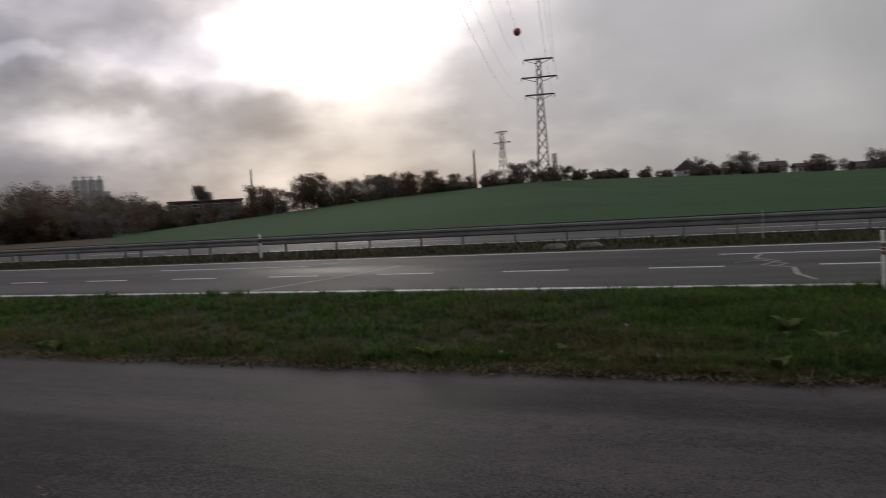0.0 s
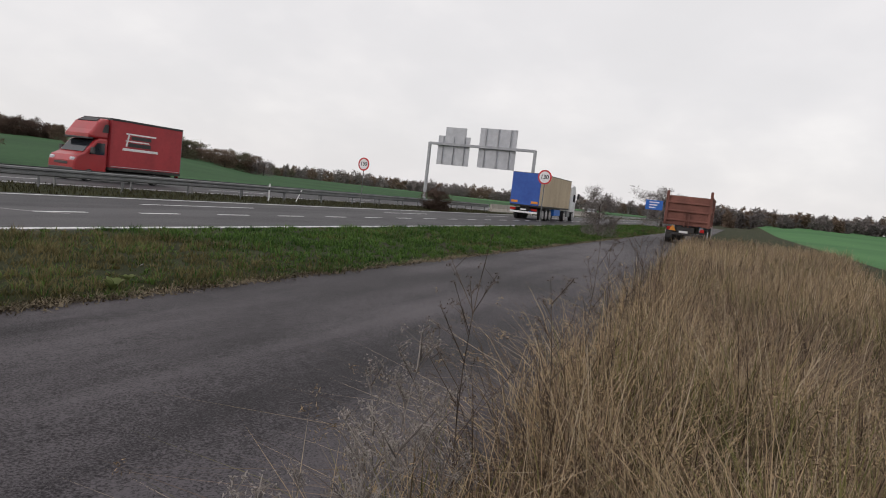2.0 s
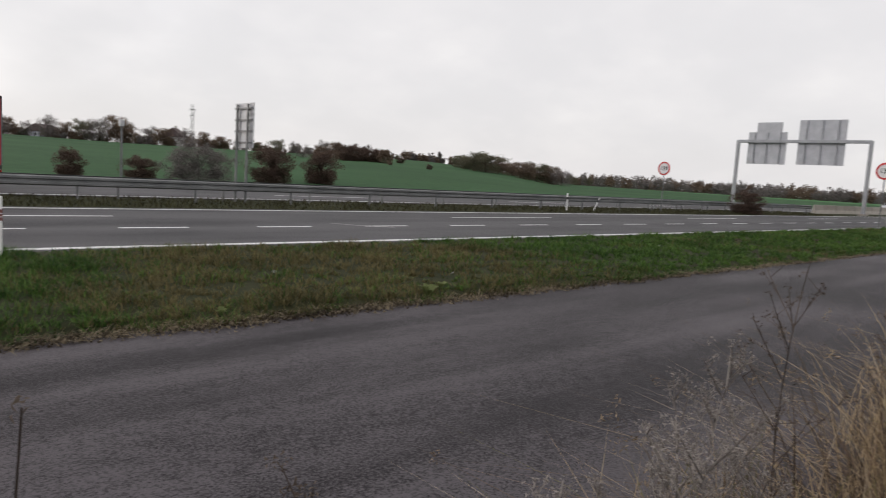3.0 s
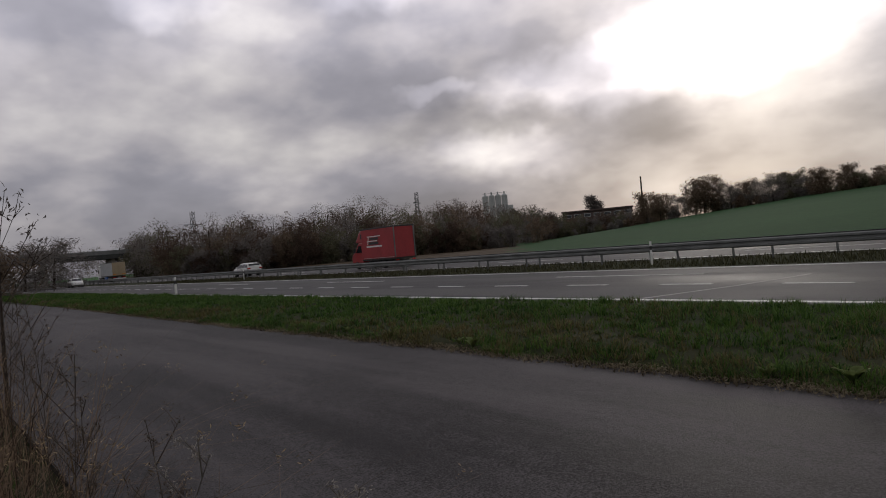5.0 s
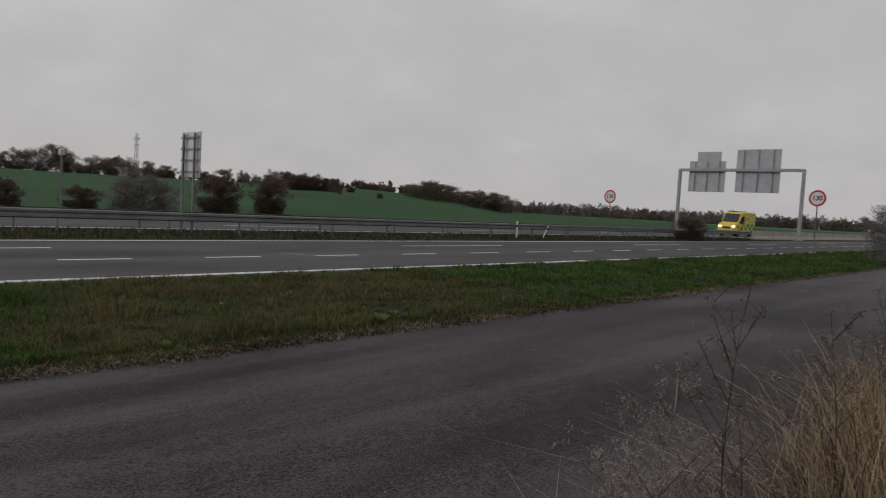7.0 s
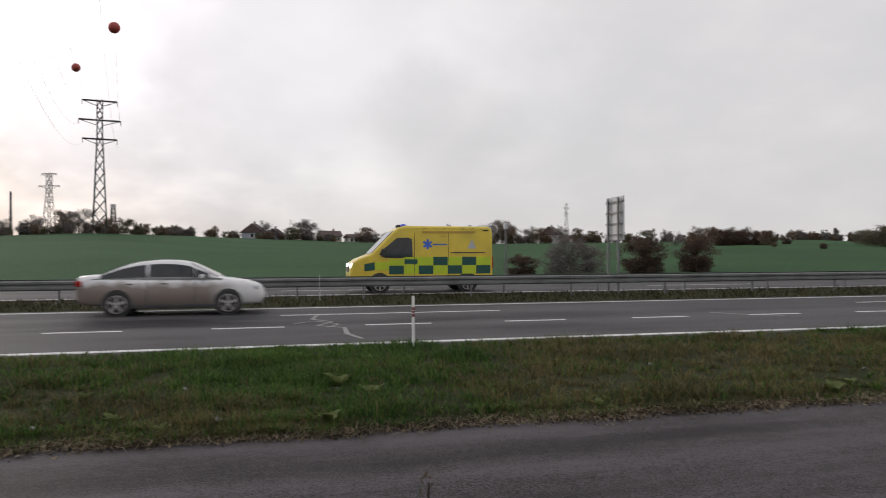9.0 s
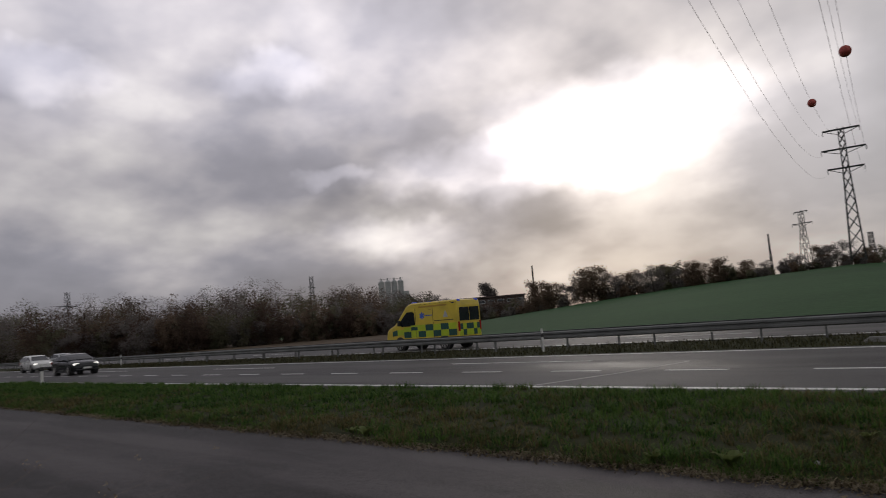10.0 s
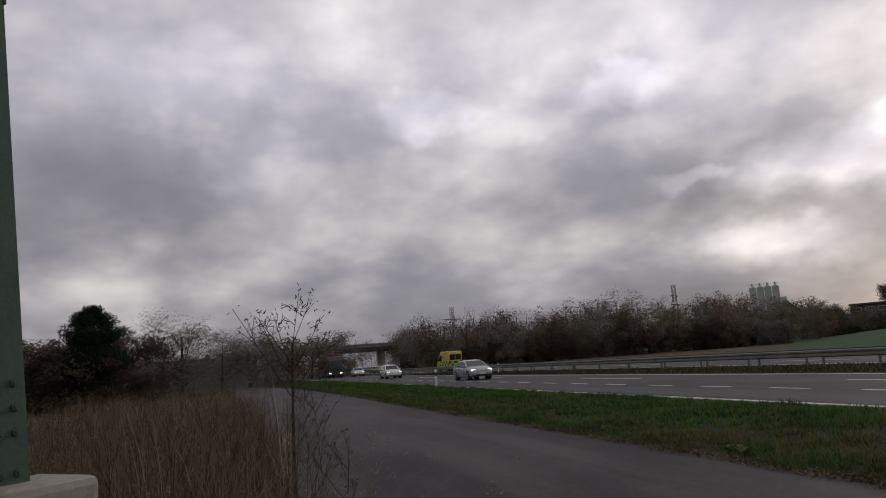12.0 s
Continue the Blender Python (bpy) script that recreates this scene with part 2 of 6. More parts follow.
def asphalt(name, c1, c2, stretch, speck, grain, bump):
    """Road surface: wheel streaks along the road, damp patches and a speckle of pale chippings."""
    m = bpy.data.materials.new(name)
    m.use_nodes = True
    n, l = m.node_tree.nodes, m.node_tree.links
    b = n["Principled BSDF"]
    b.inputs["Specular IOR Level"].default_value = 0.22
    tc = n.new("ShaderNodeTexCoord")

    def noise_at(scale, sx, sy, detail, rough=0.55):
        mp, t = n.new("ShaderNodeMapping"), n.new("ShaderNodeTexNoise")
        mp.inputs["Scale"].default_value = (sx, sy, 1)
        t.inputs["Scale"].default_value, t.inputs["Detail"].default_value, t.inputs["Roughness"].default_value = scale, detail, rough
        l.new(tc.outputs["Object"], mp.inputs[0])
        l.new(mp.outputs[0], t.inputs["Vector"])
        return t

    def calc(op, x, y):
        k = n.new("ShaderNodeMath")
        k.operation = op
        for q, v in ((0, x), (1, y)):
            if isinstance(v, (int, float)):
                k.inputs[q].default_value = v
            else:
                l.new(v, k.inputs[q])
        return k.outputs[0]

    streak, patchy, fine = noise_at(1.0, *stretch, 5), noise_at(0.45, 0.5, 1.0, 4), noise_at(grain, 1, 1, 3, 0.75)
    worn = noise_at(grain * 0.16, 0.7, 1, 4, 0.7)
    mix = calc("ADD", calc("MULTIPLY", streak.outputs[0], 0.60), calc("MULTIPLY", patchy.outputs[0], 0.40))
    mix = calc("ADD", mix, calc("MULTIPLY", calc("SUBTRACT", fine.outputs[0], 0.5), speck))
    mix = calc("ADD", mix, calc("MULTIPLY", calc("SUBTRACT", worn.outputs[0], 0.5), speck * 0.22))
    r = n.new("ShaderNodeValToRGB")
    r.color_ramp.elements[0].position, r.color_ramp.elements[0].color = 0.42, (*c1, 1)
    r.color_ramp.elements[1].position, r.color_ramp.elements[1].color = 0.58, (*c2, 1)
    l.new(mix, r.inputs[0])
    l.new(r.outputs[0], b.inputs["Base Color"])
    ro = n.new("ShaderNodeMapRange")
    ro.inputs["From Min"].default_value, ro.inputs["From Max"].default_value = 0.38, 0.6
    ro.inputs["To Min"].default_value, ro.inputs["To Max"].default_value = 0.48, 0.78
    l.new(mix, ro.inputs[0])
    l.new(ro.outputs[0], b.inputs["Roughness"])
    sp = n.new("ShaderNodeMapRange")
    sp.inputs["From Min"].default_value, sp.inputs["From Max"].default_value = 0.42, 0.62
    sp.inputs["To Min"].default_value, sp.inputs["To Max"].default_value = 0.04, 0.22
    l.new(mix, sp.inputs[0])
    l.new(sp.outputs[0], b.inputs["Specular IOR Level"])
    bp = n.new("ShaderNodeBump")
    bp.inputs["Strength"].default_value, bp.inputs["Distance"].default_value = bump, 0.015
    l.new(fine.outputs[0], bp.inputs["Height"])
    l.new(bp.outputs[0], b.inputs["Normal"])
    return m


M = {}
M["field"] = surf("winter_crop", (0.020, 0.053, 0.020), (0.040, 0.094, 0.036), scale=0.035, rough=0.95, bump=0.6, bscale=1.6, fine=0.45, spec=0.1)
M["far_field"] = surf("far_meadow", (0.04, 0.11, 0.04), (0.07, 0.17, 0.06), scale=0.02, rough=0.95, bscale=0.4, spec=0.1)
M["soil"] = surf("verge_soil", (0.018, 0.024, 0.009), (0.042, 0.042, 0.020), scale=0.9, rough=0.95, bump=0.8, bscale=14, spec=0.1)
M["wood_floor"] = surf("leaf_litter", (0.05, 0.035, 0.025), (0.10, 0.075, 0.05), scale=0.2, rough=0.95, bump=0.5, bscale=3, spec=0.1)
M["asphalt"] = asphalt("motorway_asphalt", (0.030, 0.029, 0.031), (0.080, 0.077, 0.079), (0.03, 0.5), 0.22, 60, 0.25)
M["old_asphalt"] = asphalt("service_road_asphalt", (0.0195, 0.0175, 0.0188), (0.090, 0.081, 0.086), (0.06, 0.8), 0.75, 58, 0.5)
M["line"] = surf("road_paint", (0.50, 0.50, 0.49), (0.74, 0.74, 0.72), scale=3, rough=0.6, bscale=70, bump=0.2, fine=0.45)
M["sealant"] = surf("crack_sealant", (0.15, 0.15, 0.145), (0.31, 0.30, 0.29), scale=5, rough=0.7, bscale=50)
M["steel"] = surf("galvanised_steel", (0.11, 0.115, 0.115), (0.21, 0.215, 0.215), scale=1.2, rough=0.55, metal=0.5, bscale=25)
M["grey_steel"] = surf("grey_gantry_steel", (0.26, 0.27, 0.275), (0.38, 0.39, 0.395), scale=1.2, rough=0.5, metal=0.4, bscale=25)
M["sign_back"] = surf("aluminium_sheet", (0.36, 0.37, 0.38), (0.48, 0.49, 0.50), scale=1.5, rough=0.5, metal=0.4, bscale=20)
M["concrete"] = surf("weathered_concrete", (0.26, 0.24, 0.21), (0.42, 0.39, 0.34), scale=0.8, rough=0.9, bump=0.4, bscale=18)
M["white"] = surf("white_plastic", (0.62, 0.62, 0.60), (0.80, 0.80, 0.79), scale=4, rough=0.5, bscale=30)
M["red"] = paint("red_sheeting", (0.55, 0.03, 0.03))
M["black"] = surf("black_sheeting", (0.012, 0.012, 0.013), (0.03, 0.03, 0.03), scale=5, rough=0.5)


# ---- building helpers ----
def part(name, bm, material, parent=None, label=""):
    me = bpy.data.meshes.new(name)
    bm.normal_update()
    bm.to_mesh(me)
    bm.free()
    for x in material if isinstance(material, (list, tuple)) else [material]:
        me.materials.append(x)
    ob = new(name, me)
    if parent:
        ob.parent = parent
    if label:
        tagged(ob, label)
    return ob


def raw(name, verts, faces, material, parent=None, smooth=False):
    me = bpy.data.meshes.new(name)
    me.from_pydata(verts, [], faces)
    me.update()
    for x in material if isinstance(material, (list, tuple)) else [material]:
        me.materials.append(x)
    if smooth:
        me.polygons.foreach_set("use_smooth", [True] * len(me.polygons))
    ob = new(name, me)
    if parent:
        ob.parent = parent
    return ob


def thing(name, label, category, m=None, group="", kind=""):
    e = new(name)
    e.empty_display_size = 0.2
    if m is not None:
        e.matrix_basis = m
    return tagged(e, label, category, group, kind)


def box(bm, c, s, bevel=0.0, m=None):
    r = bmesh.ops.create_cube(bm, size=1, matrix=Matrix.Translation(c) @ Matrix.Diagonal((*s, 1)))
    v = r["verts"]
    if bevel:
        ed = list({e for x in v for e in x.link_edges})
        g = bmesh.ops.bevel(bm, geom=ed, offset=bevel, segments=2, affect="EDGES", profile=0.5)
        v = list({x for f in g["faces"] for x in f.verts} | {x for x in v if x.is_valid})
    if m is not None:
        bmesh.ops.transform(bm, matrix=m, verts=v)
    return bm


def rod(bm, a, b, r, r2=None, seg=8):
    a, b = Vector(a), Vector(b)
    d = b - a
    q = d.to_track_quat("Z", "Y").to_matrix().to_4x4()
    bmesh.ops.create_cone(bm, cap_ends=True, segments=seg, radius1=r, radius2=r if r2 is None else r2, depth=d.length,
                          matrix=Matrix.Translation((a + b) / 2) @ q)
    return bm


def prism(bm, pts, y0, y1, bevel=0.0):
    """A side outline in x and z, pushed from y0 to y1."""
    a = [bm.verts.new((x, y0, z)) for x, z in pts]
    b = [bm.verts.new((x, y1, z)) for x, z in pts]
    fs = [bm.faces.new(a), bm.faces.new(b[::-1])]
    k = len(pts)
    for i in range(k):
        fs.append(bm.faces.new((a[(i + 1) % k], a[i], b[i], b[(i + 1) % k])))
    bmesh.ops.recalc_face_normals(bm, faces=fs)
    if bevel:
        ed = list({e for f in fs[:2] for e in f.edges})
        bmesh.ops.bevel(bm, geom=ed, offset=bevel, segments=2, affect="EDGES", profile=0.5)
    return bm


def B():
    return bmesh.new()


# ---- ground ----
CREST = [(-180, 400, 0.0), (-110, 400, 0.3), (-95, 330, 0.3), (-88, 400, -0.1), (-75, 500, -0.2), (-60, 350, -0.2), (-52, 280, -0.15), (-48, 260, 0.5), (-45, 260, 0.75), (-42, 260, 1.0), (-37, 260, 1.08),
         (-30, 260, 0.98), (-18, 260, 0.93), (-9, 260, 1.0), (-2, 245, 1.25), (1.3, 240, 1.36), (7, 205, 1.58), (13.5, 170, 1.75), (18.3, 170, 1.57), (25.3, 175, 1.22), (34.4, 190, 0.47), (39, 205, 0.05),
         (45, 220, -0.4), (60, 260, -0.35), (80, 300, -0.3), (110, 300, -0.2), (180, 400, 0.0)]


def ground_z(x, y):
    r = math.hypot(x, y)
    az = math.degrees(math.atan2(-x, y))
    R = np.interp(az, [c[0] for c in CREST], [c[1] for c in CREST])
    el = np.interp(az, [c[0] for c in CREST], [c[2] for c in CREST])
    top = EYE[2] + R * math.tan(radians(el))
    c = math.cos(radians(az))
    r0 = 38.0 / c if c > 0.2 else 0.45 * R
    r0 = min(r0, 0.6 * R)
    u = min(max((r - r0) / (R - r0), 0.0), 1.0)
    z = -0.06 + (top + 0.06) * (u ** 1.05)
    if r > R:
        z = top - min((r - R) * 0.01, 3.0)
    if y < 38 and abs(x) < 700 and y > -8:
        z = -0.06
        if 6.45 < y < 11.7:
            z = 0.05
        if y < 0.4:
            z = 0.02 + 0.03 * math.sin(x * 0.9) * math.cos(y * 1.3)
        if 21.8 < y < 27.3:
            z = -0.02
    return z


def make_ground():
    fine = [-12, -8, -5, -3, -1.5, 0.0, 0.5, 0.8, 3.5, 6.25, 6.5, 7.5, 9, 10.5, 11.65, 11.9, 16, 21.7, 22, 24, 26, 27.2, 27.5, 32, 37, 38]
    ys = [-3000, -1800, -1000, -600, -400, -280, -200, -140, -100, -70, -45, -30, -20] + fine + [40 + 4 * k for k in range(15)] + [100 + 8 * k for k in range(26)] + [320, 360, 420, 520, 700, 1000, 1600, 2400, 3000]
    xs = [-3000, -2000, -1400, -1000, -800] + [-700 + 25 * k for k in range(20)] + [-200 + 6 * k for k in range(24)] + [-56 + 2 * k for k in range(57)] + [60 + 6 * k for k in range(24)] + [210 + 25 * k for k in range(21)] + [800, 1000, 1400, 2000, 3000]
    verts = [(x, y, ground_z(x, y)) for y in ys for x in xs]
    W = len(xs)
    faces, mats = [], []
    for j in range(len(ys) - 1):
        for i in range(W - 1):
            faces.append((j * W + i, j * W + i + 1, (j + 1) * W + i + 1, (j + 1) * W + i))
            cx, cy = (xs[i] + xs[i + 1]) / 2, (ys[j] + ys[j + 1]) / 2
            az = math.degrees(math.atan2(-cx, cy))
            k = 1
            if cy > 37:
                k = 0 if az < 47 else 2
                if math.hypot(cx, cy) > 330:
                    k = 3
            if cy < -8:
                k = 3 if cx > 20 else 1
            mats.append(k)
    g = raw("ground", verts, faces, [M["field"], M["soil"], M["wood_floor"], M["far_field"]], smooth=True)
    g.data.polygons.foreach_set("material_index", mats)
    tagged(g, "green winter crop fields and rough verges beside the motorway", "ground", kind="structure")


make_ground()


# ---- roads ----
def slab(bm, x0, x1, y0, y1, z0, z1):
    return box(bm, ((x0 + x1) / 2, (y0 + y1) / 2, (z0 + z1) / 2), (x1 - x0, y1 - y0, z1 - z0))


road = part("road", slab(B(), -600, 600, 11.85, 21.75, -0.25, 0.0), M["asphalt"])
tagged(road, "grey three-lane motorway carriageway with white markings", "road", kind="structure")
far_road = part("road_far", slab(B(), -600, 600, 27.4, 36.6, -0.25, 0.0), M["asphalt"])
tagged(far_road, "far motorway carriageway behind the guardrail", "road", kind="structure")


def service_road():
    bm = B()
    n, rows = 120, []
    for i in range(n + 1):
        x = 180 - i * 3.0
        bend = max(0.0, -x - 35) ** 2 * 0.0010
        wob = 0.05 * math.sin(x * 0.7) + 0.03 * math.sin(x * 1.9 + 1)
        a, b = 0.75 - bend + 0.8 * wob + max(0, x - 5) * 0.045 * (x < 40) + 1.6 * (x >= 40), 6.24 - bend + wob
        rows.append([bm.verts.new((x, a + (b - a) * k / 4, 0.0 + 0.03 * (k == 2))) for k in range(5)])
    for p, q in zip(rows, rows[1:]):
        for k in range(4):
            bm.faces.new((p[k], p[k + 1], q[k + 1], q[k]))
    bmesh.ops.recalc_face_normals(bm, faces=bm.faces)
    bmesh.ops.solidify(bm, geom=bm.faces[:], thickness=0.06)
    bmesh.ops.translate(bm, verts=bm.verts, vec=(0, 0, -0.058))
    for f in bm.faces:
        if f.normal.z < -0.5 and f.calc_center_median().z > -0.01:
            f.normal_flip()
    o = part("road_service", bm, M["old_asphalt"])
    tagged(o, "worn dark asphalt service road with ragged grassy edges", "road", kind="structure")
    return o


service_road()


def marking(name, x0, x1, y, w, parent=road, mat=None):
    return part(name, slab(B(), x0, x1, y - w / 2, y + w / 2, 0.0, 0.005), mat or M["line"], parent)


marking("edge_line", -500, 500, 12.38, 0.22)
marking("edge_line", -500, 500, 21.25, 0.16)
marking("edge_line", -500, 500, 28.0, 0.2, far_road)
marking("edge_line", -500, 500, 35.6, 0.2, far_road)
dash = marking("dash", -0.76, 0.76, 15.68, 0.13)
for k in range(-55, 46):
    if k:
        d = new("dash", dash.data)
        d.location.x = 2.62 + 3.3 * k
        d.parent = road
dash.location.x = 2.62
long_dash = marking("dash", 0, 6, 18.75, 0.12)
for k in range(-12, 13):
    if k:
        d = new("dash", long_dash.data)
        d.location.x = 18 * k
        d.parent = road
far_dash = marking("dash", 0, 6, 31.8, 0.13, far_road)
for k in range(-8, 9):
    if k:
        d = new("dash", far_dash.data)
        d.location.x = 18 * k
        d.parent = far_road


def crack(pts, w, parent):
    bm = B()
    L = []
    for i, (x, y) in enumerate(pts):
        p, q = Vector(pts[max(i - 1, 0)]), Vector(pts[min(i + 1, len(pts) - 1)])
        t = (q - p).normalized()
        s = Vector((-t.y, t.x)) * w * (0.7 + 0.6 * random.random())
        L.append((bm.verts.new((x - s.x, y - s.y, 0.0045)), bm.verts.new((x + s.x, y + s.y, 0.0045))))
    for a, b in zip(L, L[1:]):
        bm.faces.new((a[0], b[0], b[1], a[1]))
    bmesh.ops.recalc_face_normals(bm, faces=bm.faces)
    for f in bm.faces:
        if f.normal.z < 0:
            f.normal_flip()
    return part("crack_seal", bm, M["sealant"], parent)


crack([(-9.6, 12.6), (-9.3, 13.7), (-8.9, 15.2), (-8.7, 16.6), (-8.5, 18.0)], 0.06, road)
crack([(0.95, 18.6), (0.75, 17.4), (1.2, 16.6), (0.8, 15.8), (1.35, 15.2), (1.3, 14.0), (1.5, 13.1)], 0.045, road)
crack([(0.3, 16.4), (0.8, 16.9), (1.3, 16.0), (1.0, 15.4)], 0.04, road)
crack([(11.2, 16.6), (11.6, 15.9), (12.4, 15.2)], 0.05, road)


# ---- guardrail in the middle strip ----
def guardrail(y, face, x0, x1, phase, label):
    g = thing("guardrail", label, "guardrail", group="middle strip guardrails")
    prof = [(0.0, 0.78), (0.045, 0.74), (0.045, 0.68), (0.0, 0.64), (0.0, 0.60), (0.045, 0.56), (0.045, 0.50), (0.0, 0.46)]
    bm = B()
    n = int((x1 - x0) / 8)
    cols = []
    for i in range(n + 1):
        x = x0 + (x1 - x0) * i / n
        cols.append([bm.verts.new((x, y + face * (0.06 + p), z)) for p, z in prof])
    for a, b in zip(cols, cols[1:]):
        for k in range(len(prof) - 1):
            bm.faces.new((a[k], a[k + 1], b[k + 1], b[k]))
    bmesh.ops.recalc_face_normals(bm, faces=bm.faces)
    bmesh.ops.solidify(bm, geom=bm.faces[:], thickness=0.004)
    part("beam", bm, M["steel"], g)
    p0 = part("post", box(B(), (0, 0, 0.31), (0.05, 0.1, 0.72), 0.004), M["steel"], g)
    p0.location = (x0 + phase, y, 0)
    x = x0 + phase + 4
    while x < x1:
        p = new("post", p0.data)
        p.location, p.parent = (x, y, 0), g
        x += 4
    return g


guardrail(25.0, -1, -330, 72, 0.9, "galvanised steel guardrail on posts beside the carriageway")
guardrail(26.3, 1, -330, 72, 2.6, "galvanised steel guardrail facing the far carriageway")
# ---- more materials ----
# near-black base colour holds the backlit shade of far pylons and bridge deck
M["shade_dark"] = surf("shaded_steel_and_deck", (0.022, 0.024, 0.024), (0.05, 0.052, 0.05), scale=0.8, rough=0.8, metal=0.0, bscale=10)
M["pylon_green"] = surf("green_pylon_paint", (0.045, 0.075, 0.055), (0.075, 0.115, 0.085), scale=2.5, rough=0.6, bump=0.15, bscale=40)
M["bark"] = surf("bare_bark", (0.035, 0.028, 0.024), (0.085, 0.07, 0.06), scale=3, rough=0.95, bscale=14, spec=0.1)
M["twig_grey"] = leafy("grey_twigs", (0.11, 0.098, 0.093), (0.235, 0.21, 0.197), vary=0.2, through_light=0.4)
M["leaf_brown"] = leafy("brown_leaves", (0.105, 0.075, 0.056), (0.215, 0.16, 0.115), vary=0.2, through_light=0.5)
M["leaf_olive"] = leafy("olive_leaves", (0.08, 0.078, 0.052), (0.18, 0.17, 0.11), vary=0.2, through_light=0.5)
M["leaf_rust"] = leafy("rust_leaves", (0.066, 0.047, 0.038), (0.130, 0.090, 0.070), vary=0.2, through_light=0.5)
M["needles"] = leafy("dark_needles", (0.012, 0.020, 0.014), (0.030, 0.045, 0.028))
M["plaster_yellow"] = surf("yellow_render", (0.42, 0.33, 0.19), (0.56, 0.46, 0.28), scale=0.6, rough=0.9, bscale=8)
M["plaster_grey"] = surf("grey_render", (0.26, 0.28, 0.33), (0.38, 0.40, 0.45), scale=0.6, rough=0.9, bscale=8)
M["plaster_white"] = surf("pale_render", (0.50, 0.49, 0.47), (0.66, 0.65, 0.62), scale=0.6, rough=0.9, bscale=8)
M["roof"] = surf("dark_tile_roof", (0.05, 0.036, 0.034), (0.11, 0.075, 0.068), scale=1.4, rough=0.85, bscale=9)
M["window"] = surf("dark_window_glass", (0.02, 0.024, 0.03), (0.05, 0.055, 0.065), scale=0.5, rough=0.08, bscale=3)
M["silo"] = surf("silo_cladding", (0.30, 0.31, 0.32), (0.46, 0.47, 0.47), scale=0.25, rough=0.6, bscale=3, stretch=(1, 1, 0.2))
M["blue_sign"] = paint("blue_sign_sheeting", (0.02, 0.14, 0.52))
M["ball"] = surf("faded_red_ball", (0.28, 0.035, 0.03), (0.42, 0.075, 0.06), scale=2, rough=0.6, bscale=20)
M["wire"] = surf("aluminium_wire", (0.10, 0.10, 0.105), (0.18, 0.18, 0.185), scale=1, rough=0.6, metal=0.4)
M["verge_grass"] = leafy("verge_grass", (0.018, 0.052, 0.010), (0.094, 0.165, 0.034))
M["straw_grass"] = leafy("straw_grass", (0.058, 0.055, 0.022), (0.165, 0.138, 0.062))
M["strip_grass"] = leafy("strip_grass", (0.028, 0.028, 0.014), (0.085, 0.082, 0.042))
M["litter"] = leafy("leaf_litter", (0.05, 0.038, 0.026), (0.30, 0.25, 0.17))
M["dry_grass"] = leafy("dry_grass", (0.10, 0.070, 0.040), (0.47, 0.355, 0.215), vary=0.75)
M["brown_and_backlit_grass"] = leafy("brown_and_backlit_grass", (0.050, 0.035, 0.026), (0.24, 0.17, 0.12), vary=0.75)
M["pale_straw"] = leafy("pale_straw", (0.26, 0.205, 0.13), (0.52, 0.43, 0.30))
M["olive_grass"] = leafy("olive_grass", (0.075, 0.075, 0.026), (0.20, 0.185, 0.07))
M["pale_weed"] = leafy("pale_weed", (0.17, 0.15, 0.135), (0.38, 0.345, 0.31))
M["dead_weed"] = leafy("dead_weed", (0.06, 0.045, 0.036), (0.15, 0.12, 0.095))
M["dock_leaf"] = leafy("dock_leaves", (0.18, 0.23, 0.08), (0.50, 0.50, 0.27), rough=0.6)
rng = np.random.default_rng(7)


def at_az(az, r, z=None):
    x, y = -r * math.sin(radians(az)), r * math.cos(radians(az))
    return Vector((x, y, ground_z(x, y) if z is None else z))


def z_at(r, el):
    return EYE[2] + r * math.tan(radians(el))


# ---- signs, gantry, posts ----
def stroke_text(txt, size, parent, m, mat):
    cu = bpy.data.curves.new("lettering", "FONT")
    cu.body, cu.size, cu.align_x, cu.align_y, cu.extrude, cu.offset = txt, size, "CENTER", "CENTER", 0.002, 0.008
    tmp = new("lettering", cu)
    bpy.context.view_layer.update()
    me = bpy.data.meshes.new_from_object(tmp.evaluated_get(bpy.context.evaluated_depsgraph_get()))
    bpy.data.objects.remove(tmp)
    me.materials.clear()
    me.materials.append(mat)
    o = new("lettering", me)
    o.parent, o.matrix_basis = parent, m
    return o


def limit_sign(x, y, zc, label):
    s = thing("speed_limit_sign", label, "road sign", pose(x, y, 0, 0, 0, -4), group="speed limit signs")
    part("post", rod(B(), (0, 0, -0.1), (0, 0, zc + 0.35), 0.035), M["steel"], s)
    f = pose(-0.05, 0, zc, 90, 0, -90)
    bm = B()
    bmesh.ops.create_cone(bm, cap_ends=True, segments=40, radius1=0.45, radius2=0.45, depth=0.02, matrix=f)
    part("disc", bm, M["red"], s, "round white sign disc with a red border")
    bm = B()
    bmesh.ops.create_cone(bm, cap_ends=True, segments=40, radius1=0.35, radius2=0.35, depth=0.02, matrix=pose(-0.056, 0, zc, 90, 0, -90))
    part("face", bm, M["white"], s)
    stroke_text("130", 0.36, s, pose(-0.071, 0, zc, 90, 0, -90), M["black"])
    for k in (-0.2, 0.2):
        part("clamp", box(B(), (-0.02, 0, zc + k), (0.06, 0.3, 0.03)), M["steel"], s)
    return s


limit_sign(42.3, 24.0, 2.86, "round 130 speed limit sign on a post in the middle strip")
limit_sign(42.3, 11.2, 3.16, "round 130 speed limit sign on a post beside the verge")


